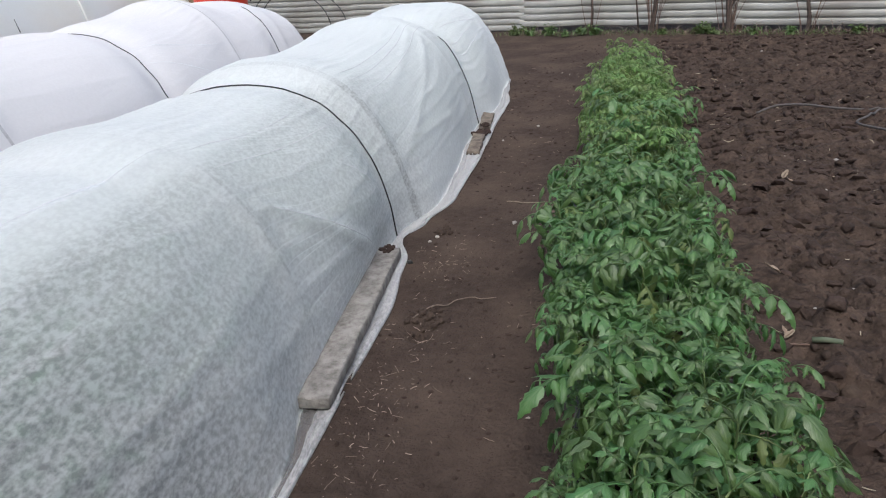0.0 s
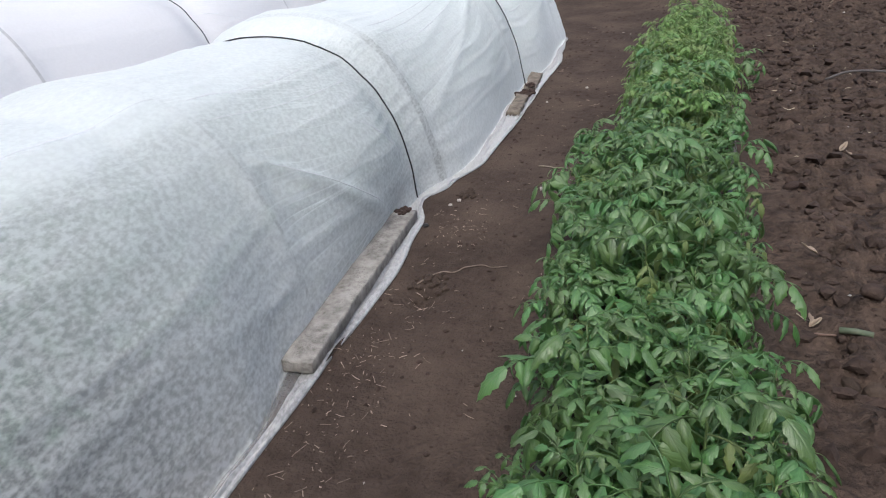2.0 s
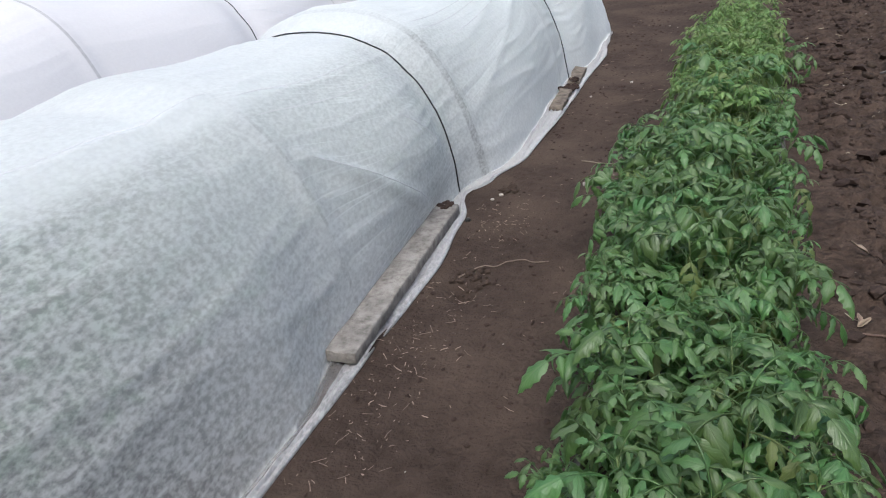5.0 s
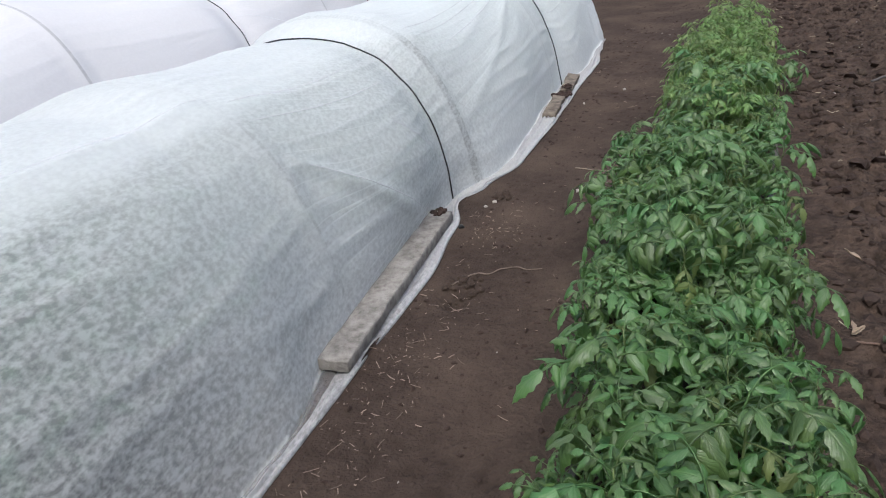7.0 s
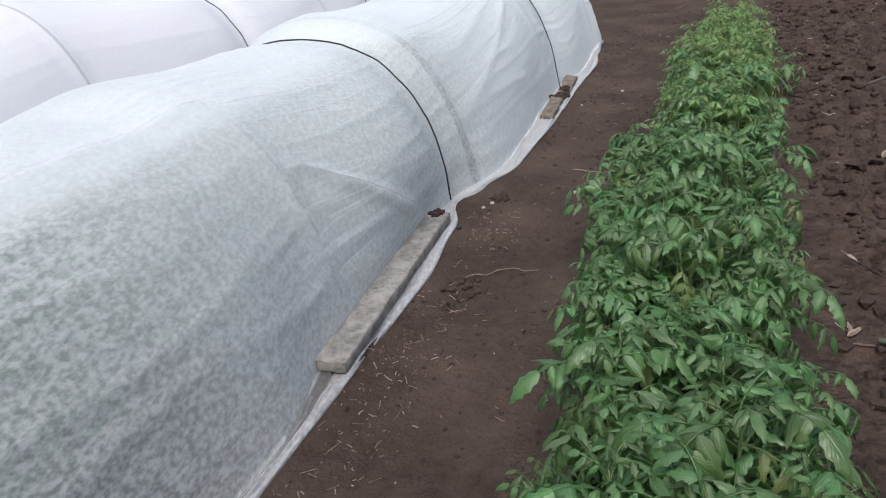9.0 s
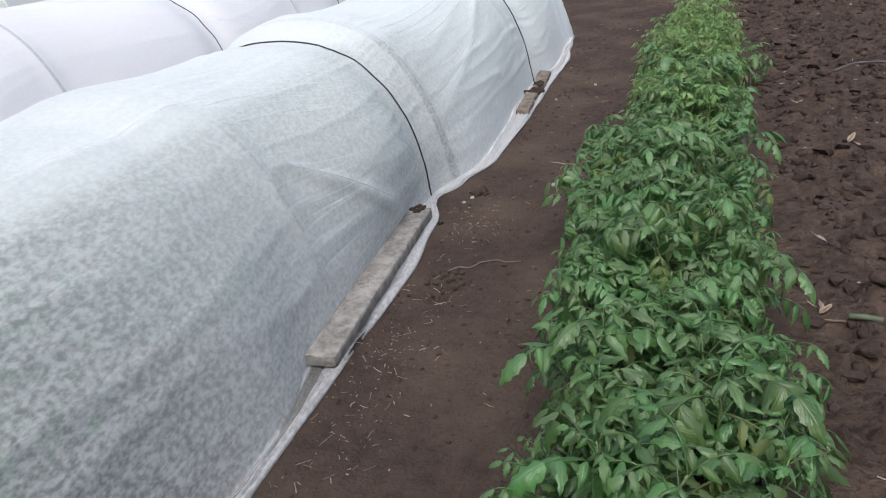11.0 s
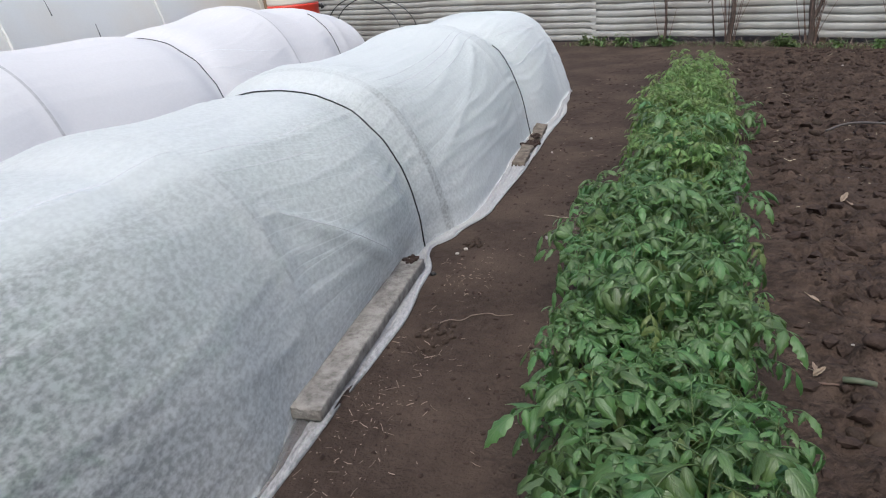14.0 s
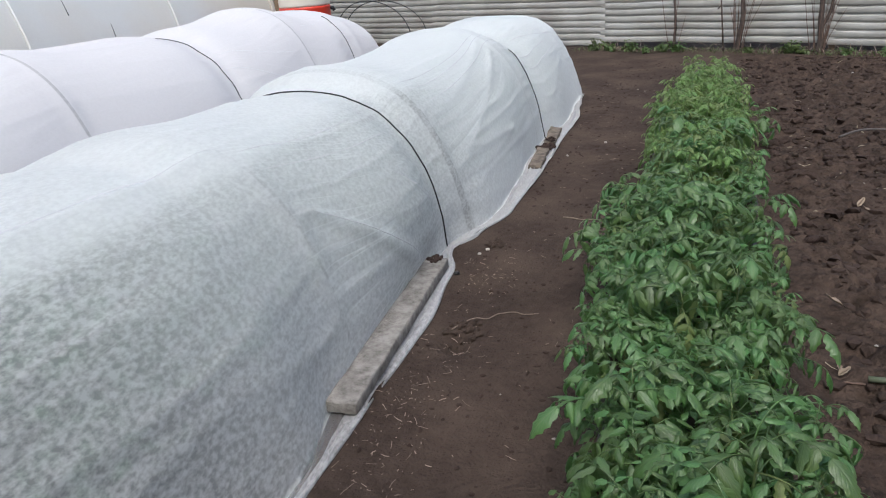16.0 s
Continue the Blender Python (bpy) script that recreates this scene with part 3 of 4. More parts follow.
        tube(bm, pts, 0.0032, 6)
        part("tie_cord", bm, CORD, root, "thin black tie-down cord")
    return root


NEAR = Tunnel(xc=-1.42, half=0.57, height=0.715, y0=-1.6, y1=6.5, hoops=[-0.4, 1.0, 2.27, 3.42, 4.9, 6.2], cords=[0.3, 3.22, 5.1],
              hem=[(0, -0.70), (1.8, -0.705), (2.6, -0.705), (3.0, -0.75), (3.23, -0.815), (3.4, -0.76), (3.7, -0.69), (4.5, -0.675), (5.1, -0.69), (5.7, -0.68), (6.1, -0.73), (6.5, -0.76)],
              foot=[(0, -0.735), (1.8, -0.738), (2.12, -0.805), (3.0, -0.86), (3.23, -0.84), (3.6, -0.745), (4.2, -0.76), (4.5, -0.79), (5.1, -0.8), (5.5, -0.74), (6.1, -0.76)],
              tucks=[(5.2, 0.33, 0.3)], seed=1.7, slant=[0, 0, 0.5],
              creases=[((2.34, 0.215), (2.86, 0.035), 0.014), ((0.3, 0.39), (2.25, 0.37), 0.009), ((3.5, 0.22), (4.9, 0.36), 0.006), ((3.6, 0.12), (4.8, 0.3), 0.006)], rolls=[(0.5, 2.15), (2.2, 3.15), (3.28, 4.5), (4.6, 6.35)],
              pulls=[(2.27, 3.22, 3.22, 0.1, 0.45, 0.8), (3.22, 3.42, 3.22, 0.3, 0.6, 0.5), (3.42, 5.3, 5.3, 0.38, 0.35, 0.8), (5.3, 6.5, 5.3, 0.36, 0.4, 0.8)],
              pleats=[((0.4, 0.425), (2.25, 0.374), 0.0032), ((2.36, 0.205), (2.88, 0.045), 0.004), ((2.3, 0.3), (3.1, 0.27), 0.0028), ((2.32, 0.345), (3.0, 0.335), 0.0025), ((2.9, 0.2), (3.18, 0.08), 0.003),
                      ((3.46, 0.3), (5.0, 0.37), 0.0028), ((3.5, 0.335), (4.9, 0.385), 0.0026), ((3.46, 0.255), (5.15, 0.345), 0.0026), ((5.45, 0.33), (6.2, 0.25), 0.004), ((5.3, 0.2), (5.95, 0.2), 0.004), ((5.3, 0.25), (5.9, 0.245), 0.003)])
FAR = Tunnel(xc=-3.3, half=0.64, height=0.86, y0=-1.0, y1=7.05, hoops=[-0.2, 1.4, 3.4, 5.75, 6.6], cords=[2.3, 4.7, 6.45],
             hem=[(0, -2.5), (7, -2.5)], foot=[(0, -2.58), (7, -2.58)], tucks=[], seed=7.1, tall=[(5.0, 0.85), (5.8, 0.86), (6.4, 0.81), (6.8, 0.73), (7.05, 0.65)],
             pulls=[(2.3, 4.7, 4.7, 0.3, 0.3, 0.5), (4.7, 5.75, 4.7, 0.3, 0.2, 1.0), (5.75, 7.1, 6.45, 0.3, 0.2, 1.0)],
             pleats=[((4.75, 0.3), (5.6, 0.2), 0.003), ((4.75, 0.24), (5.3, 0.14), 0.003), ((5.95, 0.3), (6.4, 0.34), 0.003)])
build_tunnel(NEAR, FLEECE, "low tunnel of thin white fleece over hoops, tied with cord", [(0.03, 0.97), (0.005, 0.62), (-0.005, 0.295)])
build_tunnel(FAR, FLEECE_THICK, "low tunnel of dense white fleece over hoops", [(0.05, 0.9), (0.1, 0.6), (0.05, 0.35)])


# ---- leaves ----
def leaflet(verts, faces, m, length, width, fold=0.35, droop=0.5, teeth=0.08, rows=6):
    """One pointed leaflet along +y of m: two toothed halves that meet in a sharp midrib."""
    for side in (-1, 1):
        base = len(verts)
        for i in range(rows + 1):
            t = i / rows
            w = width * (math.sin(math.pi * min(t * 0.86 + 0.1, 1)) ** 0.9) * (1 - 0.3 * t)
            if i == 0:
                w = width * 0.12
            if i == rows:
                w = 0.0006
            w *= 1 + teeth * (1 if i % 2 else -1)
            bend = -droop * length * t * t * 0.6
            y = length * t * (1 - 0.12 * droop * t)
            verts.append(m @ Vector((0, y, bend)))
            verts.append(m @ Vector((side * w, y + (0.25 * teeth * length if i % 2 else 0), bend + fold * w + 0.16 * width * math.sin(9 * t + 2.3 * side + 40 * length))))
        for i in range(rows):
            q = base + i * 2
            faces.append((q, q + 1, q + 3, q + 2) if side > 0 else (q, q + 2, q + 3, q + 1))


def strip(verts, faces, pts, r):
    """A thin three-sided stalk through pts."""
    base = len(verts)
    for i, p in enumerate(pts):
        q = r * (1 - 0.5 * i / len(pts))
        for k in range(3):
            verts.append(p + Vector((q * math.cos(k * 2.1), 0, q * math.sin(k * 2.1))))
    for i in range(len(pts) - 1):
        for k in range(3):
            faces.append((base + i * 3 + k, base + i * 3 + (k + 1) % 3, base + i * 3 + 3 + (k + 1) % 3, base + i * 3 + 3 + k))


def blade(verts, faces, uvs, at, along, normal, length, width, droop, curl, lobes, rnd, rows=9):
    """One lobed tomato leaflet from at: it arches down along its length and curls down at its edges."""
    side = along.cross(normal).normalized()
    base, bend, p, d, up = len(verts), droop / rows, at.copy(), along.copy(), normal.copy()
    phase, skew = rnd.uniform(0, 6.28), rnd.uniform(-0.12, 0.12)
    for i in range(rows + 1):
        t = i / rows
        w = width * max(math.sin(math.pi * (0.05 + 0.95 * t) ** 0.66), 0.0) ** 0.95
        for k in (-1.0, -0.55, 0.0, 0.55, 1.0):
            edge = abs(k) == 1.0
            tooth = 1 + (lobes * (0.55 if i % 3 == 1 else -0.6 if i % 3 == 0 else 0.1) if edge else 0)
            x = w * k * tooth * (1 + skew * k)
            z = -curl * k * k * w + 0.07 * width * math.sin(7 * t + phase + 2.5 * k) * abs(k) + (0.05 * width if abs(k) == 0.55 and i % 3 == 1 else 0)
            forward = 0.14 * length * abs(k) * t * (1 - t) + (0.03 * length if edge and i % 3 == 1 else 0)
            verts.append(p + side * x + up * z + d * forward)
            uvs.append((abs(k), t))
        p = p + d * (length / rows)
        turn = Matrix.Rotation(-bend * (0.5 + t), 3, side)
        d, up = turn @ d, turn @ up
    for i in range(rows):
        for c in range(4):
            q = base + i * 5 + c
            faces.append((q, q + 1, q + 6, q + 5))


def tomato_leaf(seed, length, pairs, size, rise, bend):
    """A whole leaf along +y: the stalk starts rise degrees up and arches down by bend; leaflets in pairs and one at the tip."""
    rnd = random.Random(seed)
    verts, faces, uvs, pts, frames = [], [], [], [], []
    p, e, sway = Vector((0, 0, 0)), radians(rise), rnd.uniform(-0.35, 0.35)
    steps = 10
    for i in range(steps + 1):
        t = i / steps
        d = Vector((math.sin(sway * t) * math.cos(e), math.cos(sway * t) * math.cos(e), math.sin(e)))
        side = Vector((math.cos(sway * t), -math.sin(sway * t), 0))
        pts.append(p.copy())
        frames.append((p.copy(), d, side.cross(d).normalized(), side))
        p = p + d * length / steps
        e -= radians(bend) / steps * (0.5 + t)
    strip(verts, faces, pts, 0.0017)
    uvs += [(0.0, 0.5)] * len(verts)
    for k in range(pairs):
        at, d, up, side = frames[int((0.42 + 0.46 * k / max(pairs - 1, 1)) * steps)]
        grow = (0.72, 1.0, 0.95)[k] if pairs == 3 else (0.85, 1.0)[k]
        for sgn in (-1, 1):
            fan = radians(rnd.uniform(48, 76))
            out = (d * math.cos(fan) + side * sgn * math.sin(fan)).normalized()
            fall = rnd.uniform(0.1, 0.8)
            along = (out - up * fall).normalized()
            nrm = (up - along * up.dot(along)).normalized()
            nrm = Matrix.Rotation(rnd.uniform(-0.3, 0.3), 3, along) @ nrm
            s = size * grow * rnd.uniform(0.75, 1.15)
            stalk = 0.12 * s
            blade(verts, faces, uvs, at + along * stalk * 0.3, along, nrm, s, s * rnd.uniform(0.15, 0.22), rnd.uniform(0.5, 1.7), rnd.uniform(0.2, 0.95), rnd.uniform(0.2, 0.42), rnd)
    at, d, up, side = frames[-1]
    s = size * rnd.uniform(1.1, 1.45)
    blade(verts, faces, uvs, at, d, up, s, s * rnd.uniform(0.18, 0.25), rnd.uniform(0.5, 1.5), rnd.uniform(0.2, 0.8), rnd.uniform(0.2, 0.45), rnd, 12)
    me = raw("leaf", verts, faces)
    layer = me.uv_layers.new(name="blade")
    index = np.zeros(len(me.loops), dtype=np.int32)
    me.loops.foreach_get("vertex_index", index)
    layer.data.foreach_set("uv", np.array(uvs, dtype=np.float32)[index].ravel())
    return me


def leaf_set(mat, kinds):
    made = [tomato_leaf(*k) for k in kinds]
    for me in made:
        me.materials.append(mat)
        me.polygons.foreach_set("use_smooth", [True] * len(me.polygons))
    return made


LOW = leaf_set(LEAF, [(i, 0.115 + 0.012 * (i % 3), 3, 0.048 + 0.006 * (i % 3), 22 + 6 * (i % 3), 80 + 16 * (i % 4)) for i in range(8)])
MID = leaf_set(LEAF, [(20 + i, 0.098 + 0.011 * (i % 4), 2 + (i % 3 > 0), 0.042 + 0.006 * (i % 4), 34 + 9 * (i % 4), 84 + 15 * (i % 5)) for i in range(16)])
BROAD = leaf_set(LEAF, [(40 + i, 0.066, 2, 0.05, 38, 60) for i in range(2)])
YOUNG = leaf_set(LEAF, [(50 + i, 0.056 + 0.008 * (i % 3), 2, 0.028 + 0.004 * (i % 3), 52 + 7 * (i % 3), 60 + 16 * (i % 3)) for i in range(6)])
PALE = leaf_set(LEAF_PALE, [(70 + i, 0.09, 2, 0.044, 30, 90) for i in range(3)])
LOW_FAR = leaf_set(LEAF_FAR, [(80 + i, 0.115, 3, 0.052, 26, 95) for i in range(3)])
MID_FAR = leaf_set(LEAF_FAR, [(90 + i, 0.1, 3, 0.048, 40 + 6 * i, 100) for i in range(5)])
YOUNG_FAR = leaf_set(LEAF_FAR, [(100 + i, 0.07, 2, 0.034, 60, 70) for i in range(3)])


def seedling(seed, height, low, mid, young, count=12):
    """A seedling: a bare lower stem, long leaves that arch outward and a tuft of young leaves at the tip."""
    rnd = random.Random(seed)
    plant = thing("seedling", (0, 0, 0), "bushy green tomato seedling with drooping leaves in a crate", "seedling", "seedlings in the crates")
    lean = Vector((rnd.uniform(-0.025, 0.025), rnd.uniform(-0.025, 0.025), 0))
    line = [lean * (t / 6) ** 2 + Vector((0.004 * math.sin(t + seed), 0.004 * math.cos(2 * t), height * t / 6)) for t in range(7)]
    bm = bmesh.new()
    tube(bm, line, 0.0036, 5, 0.0014)
    part("stem", bm, STEM, plant)
    turn = rnd.uniform(0, 360)
    for k in range(count):
        t = 0.34 + 0.66 * (k / (count - 1)) ** 0.8
        i = min(t * 6, 5.999)
        p = line[int(i)].lerp(line[int(i) + 1], i - int(i))
        if k >= count - 4:
            me = rnd.choice(young)
        elif rnd.random() < 0.05:
            me = rnd.choice(PALE)
        elif t < 0.62:
            me = rnd.choice(low)
        else:
            me = rnd.choice(BROAD) if rnd.random() < 0.1 and mid is MID else rnd.choice(mid)
        ob = new("leaf", me)
        ob.parent = plant
        ob.matrix_basis = Matrix.Translation(p) @ pose(0, 0, 0, 0, 0, turn + k * 137.5 + rnd.uniform(-22, 22)) @ pose(0, 0, 0, rnd.uniform(-14, 10), rnd.uniform(-16, 16), 0) @ Matrix.Scale(rnd.uniform(0.86, 1.18), 4)
    return plant


def crate(y0, length, x0, x1):
    """A shallow plastic crate, filled with soil."""
    wide, high, wall = x1 - x0, 0.11, 0.006
    root = thing("seedling_crate", ((x0 + x1) / 2, y0 + length / 2, 0.012), "shallow grey plastic crate full of soil on the ground", "crate", "crates in a row")
    for sx in (-1, 1):
        bm = bmesh.new()
        box(bm, (wall, length, high), Matrix.Translation((sx * (wide - wall) / 2, 0, high / 2)), 0.0015, 1)
        box(bm, (0.014, length + 0.008, 0.008), Matrix.Translation((sx * (wide / 2 + 0.001), 0, high)), 0.002, 1)
        for k in range(7):
            box(bm, (0.006, 0.008, high - 0.01), Matrix.Translation((sx * (wide / 2 + 0.002), (k - 3) * length / 7.2, high / 2)), 0.001, 1)
        part("side_wall", bm, CRATE, root, smooth=False)
        bm = bmesh.new()
        box(bm, (wide - 2 * wall, wall, high), Matrix.Translation((0, sx * (length - wall) / 2, high / 2)), 0.0015, 1)
        part("end_wall", bm, CRATE, root, smooth=False)
    verts = [(-wide / 2 + 0.004 + (wide - 0.008) * i / 12, -length / 2 + 0.004 + (length - 0.008) * j / 18,
              high - 0.022 + 0.012 * bumps((i * 0.05, j * 0.05), 0.1, y0)) for j in range(19) for i in range(13)]
    faces = [(j * 13 + i, j * 13 + i + 1, j * 13 + i + 14, j * 13 + i + 13) for j in range(18) for i in range(12)]
    meshed("soil_fill", raw("soil_fill", verts, faces), CLOD, root, "dark potting soil")


CRATES = [(0.42, 0.78), (1.23, 0.8), (2.1, 0.6), (2.72, 0.6), (3.5, 0.66), (4.18, 0.66), (4.87, 0.6), (5.5, 0.56)]
for y0, length in CRATES:
    crate(y0, length, (-0.125, -0.07)[y0 < 1.9] + 0.03 * (y0 > 3.3), (0.3, 0.29)[y0 < 1.9] + 0.03 * (y0 > 3.3))

PLANTS = [seedling(i, 0.205 + 0.02 * (i % 4), LOW, MID, YOUNG, 14 + i % 3) for i in range(9)]
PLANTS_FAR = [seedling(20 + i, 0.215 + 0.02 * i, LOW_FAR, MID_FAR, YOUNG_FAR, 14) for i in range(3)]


# the row of stems swings a little, crate by crate
LEFT = [(1.0, -0.03), (1.95, -0.03), (2.15, -0.085), (3.2, -0.085), (3.5, -0.035), (4.8, -0.045), (5.4, 0.0), (6.1, 0.03)]
RIGHT = [(1.0, 0.27), (2.0, 0.27), (2.2, 0.255), (3.3, 0.24), (3.6, 0.27), (4.8, 0.3), (5.5, 0.28), (6.1, 0.26)]


def plant_bed():
    rnd = random.Random(8)
    fresh = {id(p): True for p in PLANTS + PLANTS_FAR}
    for y0, length in CRATES:
        rows = round(length / 0.108)
        for j in range(rows):
            for i in range(5):
                y = y0 + length * (j + 0.5) / rows + rnd.uniform(-0.035, 0.035)
                x = between(LEFT, y) + (between(RIGHT, y) - between(LEFT, y)) * i / 4 + rnd.uniform(-0.025, 0.025)
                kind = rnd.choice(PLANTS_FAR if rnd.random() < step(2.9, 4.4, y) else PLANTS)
                tall = rnd.uniform(0.84, 1.08) * (0.88 if i in (0, 4) else 1.06)
                # plants at the ends of a crate stay shorter, most of all at the gap half-way along the row
                if j in (0, rows - 1):
                    tall *= 0.95
                tall *= 1 - 0.3 * math.exp(-((y - 3.42) / 0.13) ** 2) - (0.25 * math.exp(-((y - 2.1) / 0.08) ** 2) if i == 0 else 0)
                splay = (-13, -5, 0, 5, 12)[i]
                m = Matrix.Translation((x, y, 0.088)) @ pose(0, 0, 0, rnd.uniform(-9, 9), splay + rnd.uniform(-7, 7), 0) @ pose(0, 0, 0, 0, 0, rnd.uniform(0, 360)) @ Matrix.Scale(tall, 4)
                if fresh[id(kind)]:
                    kind.matrix_world, fresh[id(kind)] = m, False
                else:
                    copy_thing(kind, m)


plant_bed()


# ---- plants growing under the near tunnel ----
def covered_plants():
    rnd = random.Random(9)
    verts, faces = [], []
    for _ in range(9000):
        y = rnd.uniform(0.2, 5.9)
        u = 0.05 + 0.44 * rnd.betavariate(1.8, 1.9)
        if u < 0.12 and y < 2.5 and rnd.random() < 0.7:
            continue
        p = NEAR.at(y, u, False)
        q = p + (Vector((NEAR.xc, y, 0.2)) - p).normalized() * (0.058 + abs(rnd.gauss(0, 0.08 if y < 3.2 else 0.05)) + 0.22 * max(u - 0.28, 0) + (0.02 if y > 3.4 else 0))
        if q.z < 0.04 or q.x > NEAR.xc + NEAR.half - 0.03:
            continue
        m = Matrix.Translation(q) @ pose(0, 0, 0, rnd.uniform(-40, 30), rnd.uniform(-30, 30), rnd.uniform(0, 360))
        s = rnd.uniform(0.03, 0.07)
        leaflet(verts, faces, m, s, s * 0.28, 0.3, 0.8, 0.0, 3)
    ob = meshed("covered_plants", raw("covered_plants", verts, faces), LEAF_IN)
    tagged(ob, "green plants growing under the white fleece", "plants", kind="stuff")


covered_plants()


# ---- weights on the hem ----
def rough_block(size, seed, wear=0.006, cuts=(4, 12, 2)):
    """A box with worn, uneven faces and edges."""
    bm = bmesh.new()
    box(bm, size, bevel=min(size) * 0.14, segs=2)
    bmesh.ops.subdivide_edges(bm, edges=[e for e in bm.edges if e.calc_length() > 0.05], cuts=max(cuts), use_grid_fill=True)
    for v in bm.verts:
        v.co += wear * Vector((noise.noise(v.co * 14 + Vector((seed, 0, 0))), noise.noise(v.co * 14 + Vector((0, seed, 5))), noise.noise(v.co * 14 + Vector((3, 0, seed)))))
    return bm


board = part("weight_board", rough_block((0.09, 0.98, 0.04), 2.0, 0.005), PLANK)
board.matrix_world = pose(-0.785, 2.535, 0.034, 0, 0, 3.6)
tagged(board, "weathered grey board lying on the fleece hem", "board")
for n, (x, y, rz, size) in enumerate([(-0.72, 4.56, 3, (0.07, 0.34, 0.026)), (-0.735, 5.06, 3, (0.07, 0.32, 0.028))]):
    b = part("weight_block", rough_block(size, 9.0 + n, 0.009, (3, 6)), BLOCK)
    b.matrix_world = pose(x - 0.008, y, 0.026, 3 * n, 4, rz)
    tagged(b, "dirty broken concrete block lying on the fleece hem", "block", "blocks on the hem")


# ---- greenhouse behind ----
def greenhouse():
    root = thing("film_greenhouse", (-6.9, 4.0, 0), "large arched greenhouse covered in cloudy film", "greenhouse")
    r, length = 2.3, 9.2

    def arch(a, y, k=1.0):
        return Vector((r * k * math.cos(a), y, 0.25 + r * k * math.sin(a) * 0.95))

    verts, faces = [], []
    angles = [0.0, *np.linspace(0.0, math.pi, 50)]
    ys = list(np.linspace(-4.6, 4.6, 93))
    for y in ys:
        for i, a in enumerate(angles):
            p = arch(a, y, 1 + 0.006 * noise.noise(Vector((a * 4, y * 1.3, 0))) - 0.012 * abs(math.sin((y - 1.0) * math.pi / 1.75)))
            if i == 0:
                p.z = 0
            verts.append(p)
    n = len(angles)
    for j in range(len(ys) - 1):
        for i in range(n - 1):
            faces.append((j * n + i, j * n + i + 1, (j + 1) * n + i + 1, (j + 1) * n + i))
    film = meshed("film_cover", raw("film_cover", verts, faces), FILM, root)
    for j, y in enumerate((-4.25, -2.5, -0.75, 1.0, 2.76, 4.5)):
        bm = bmesh.new()
        tube(bm, [arch(a, y, 1.004) for a in np.linspace(0, math.pi, 40)], 0.012, 8)
        part("rib", bm, FILM, root)
    for y, a0, a1 in ((1.5, 0.3, 0.36), (1.9, 0.2, 0.25), (2.25, 0.34, 0.4), (3.3, 0.3, 0.38), (3.7, 0.4, 0.45), (0.4, 0.3, 0.36)):
        bm = bmesh.new()
        tube(bm, [arch(a, y + 0.05 * (a - a0), 1.003) for a in np.linspace(a0, a1, 12)], 0.004, 6, 0.002)
        part("film_tie", bm, HOSE, film, "thin dark tie on the film")
    bm = bmesh.new()
    ring = [bm.verts.new(arch(a, 4.6, 0.995)) for a in np.linspace(0, math.pi, 30)]
    bm.faces.new(ring)
    part("end_panel", bm, FILM, root)
    bm = bmesh.new()
    box(bm, (0.06, 0.06, 2.2), Matrix.Translation((r * 0.99, 4.62, 1.1)), 0.004)
    part("corner_post", bm, WOOD, root)


greenhouse()


# ---- barrel ----
def barrel():
    root = thing("water_barrel", (-3.94, 8.0, 0), "white plastic barrel with a red lower half and small tap", "barrel")

    def turned(profile, sides=40):
        bm = bmesh.new()
        rings = [[bm.verts.new((q * math.cos(k * math.tau / sides), q * math.sin(k * math.tau / sides), z)) for k in range(sides)] for q, z in profile]
        for a, b in zip(rings, rings[1:]):
            for k in range(sides):
                bm.faces.new((a[k], a[(k + 1) % sides], b[(k + 1) % sides], b[k]))
        bm.faces.new(rings[0][::-1])
        bm.faces.new(rings[-1])
        return bm

    lower = part("lower_half", turned([(0.24, 0), (0.26, 0.02), (0.27, 0.3), (0.28, 0.34), (0.27, 0.38), (0.27, 0.70), (0.275, 0.715), (0.27, 0.73)]), RED, root, "bright red lower half")
    upper = part("upper_half", turned([(0.266, 0.731), (0.272, 0.75), (0.27, 1.0), (0.26, 1.1), (0.22, 1.14)]), WHITE, root, "off-white stained upper half")
    bm = bmesh.new()
    tube(bm, [(0.22, 0.13, 0.69), (0.255, 0.15, 0.69), (0.27, 0.155, 0.66)], 0.02, 8)
    part("tap", bm, BLACK, lower, "small black tap")
    bm = bmesh.new()
    for k in range(5):
        a = -1.95 + 0.06 * k
        box(bm, (0.012, 0.004, 0.03), Matrix.Translation((0.271 * math.cos(a), 0.271 * math.sin(a), 0.86)) @ pose(0, 0, 0, 0, 0, math.degrees(a) + 90), 0)
    part("lettering", bm, BLACK, upper, "dark lettering")


barrel()


# ---- bare hoops standing before the fence ----
def bare_hoop(x, y, turn, width, height):
    bm = bmesh.new()
    pts = [(width * math.cos(a) + 0.02 * math.sin(3 * a), 0, height * math.sin(a) ** 0.8) for a in np.linspace(0.0, math.pi, 40)]
    tube(bm, pts, 0.007, 6)
    ob = part("bare_hoop", bm, HOOP)
    ob.matrix_world = pose(x, y, -0.01, 0, 0, turn)
    tagged(ob, "thin bare grey hoop standing in the soil", "hoop", "bare hoops")


bare_hoop(-4.05, 9.9, -20, 0.72, 0.66)
bare_hoop(-4.0, 10.2, -16, 0.75, 0.64)


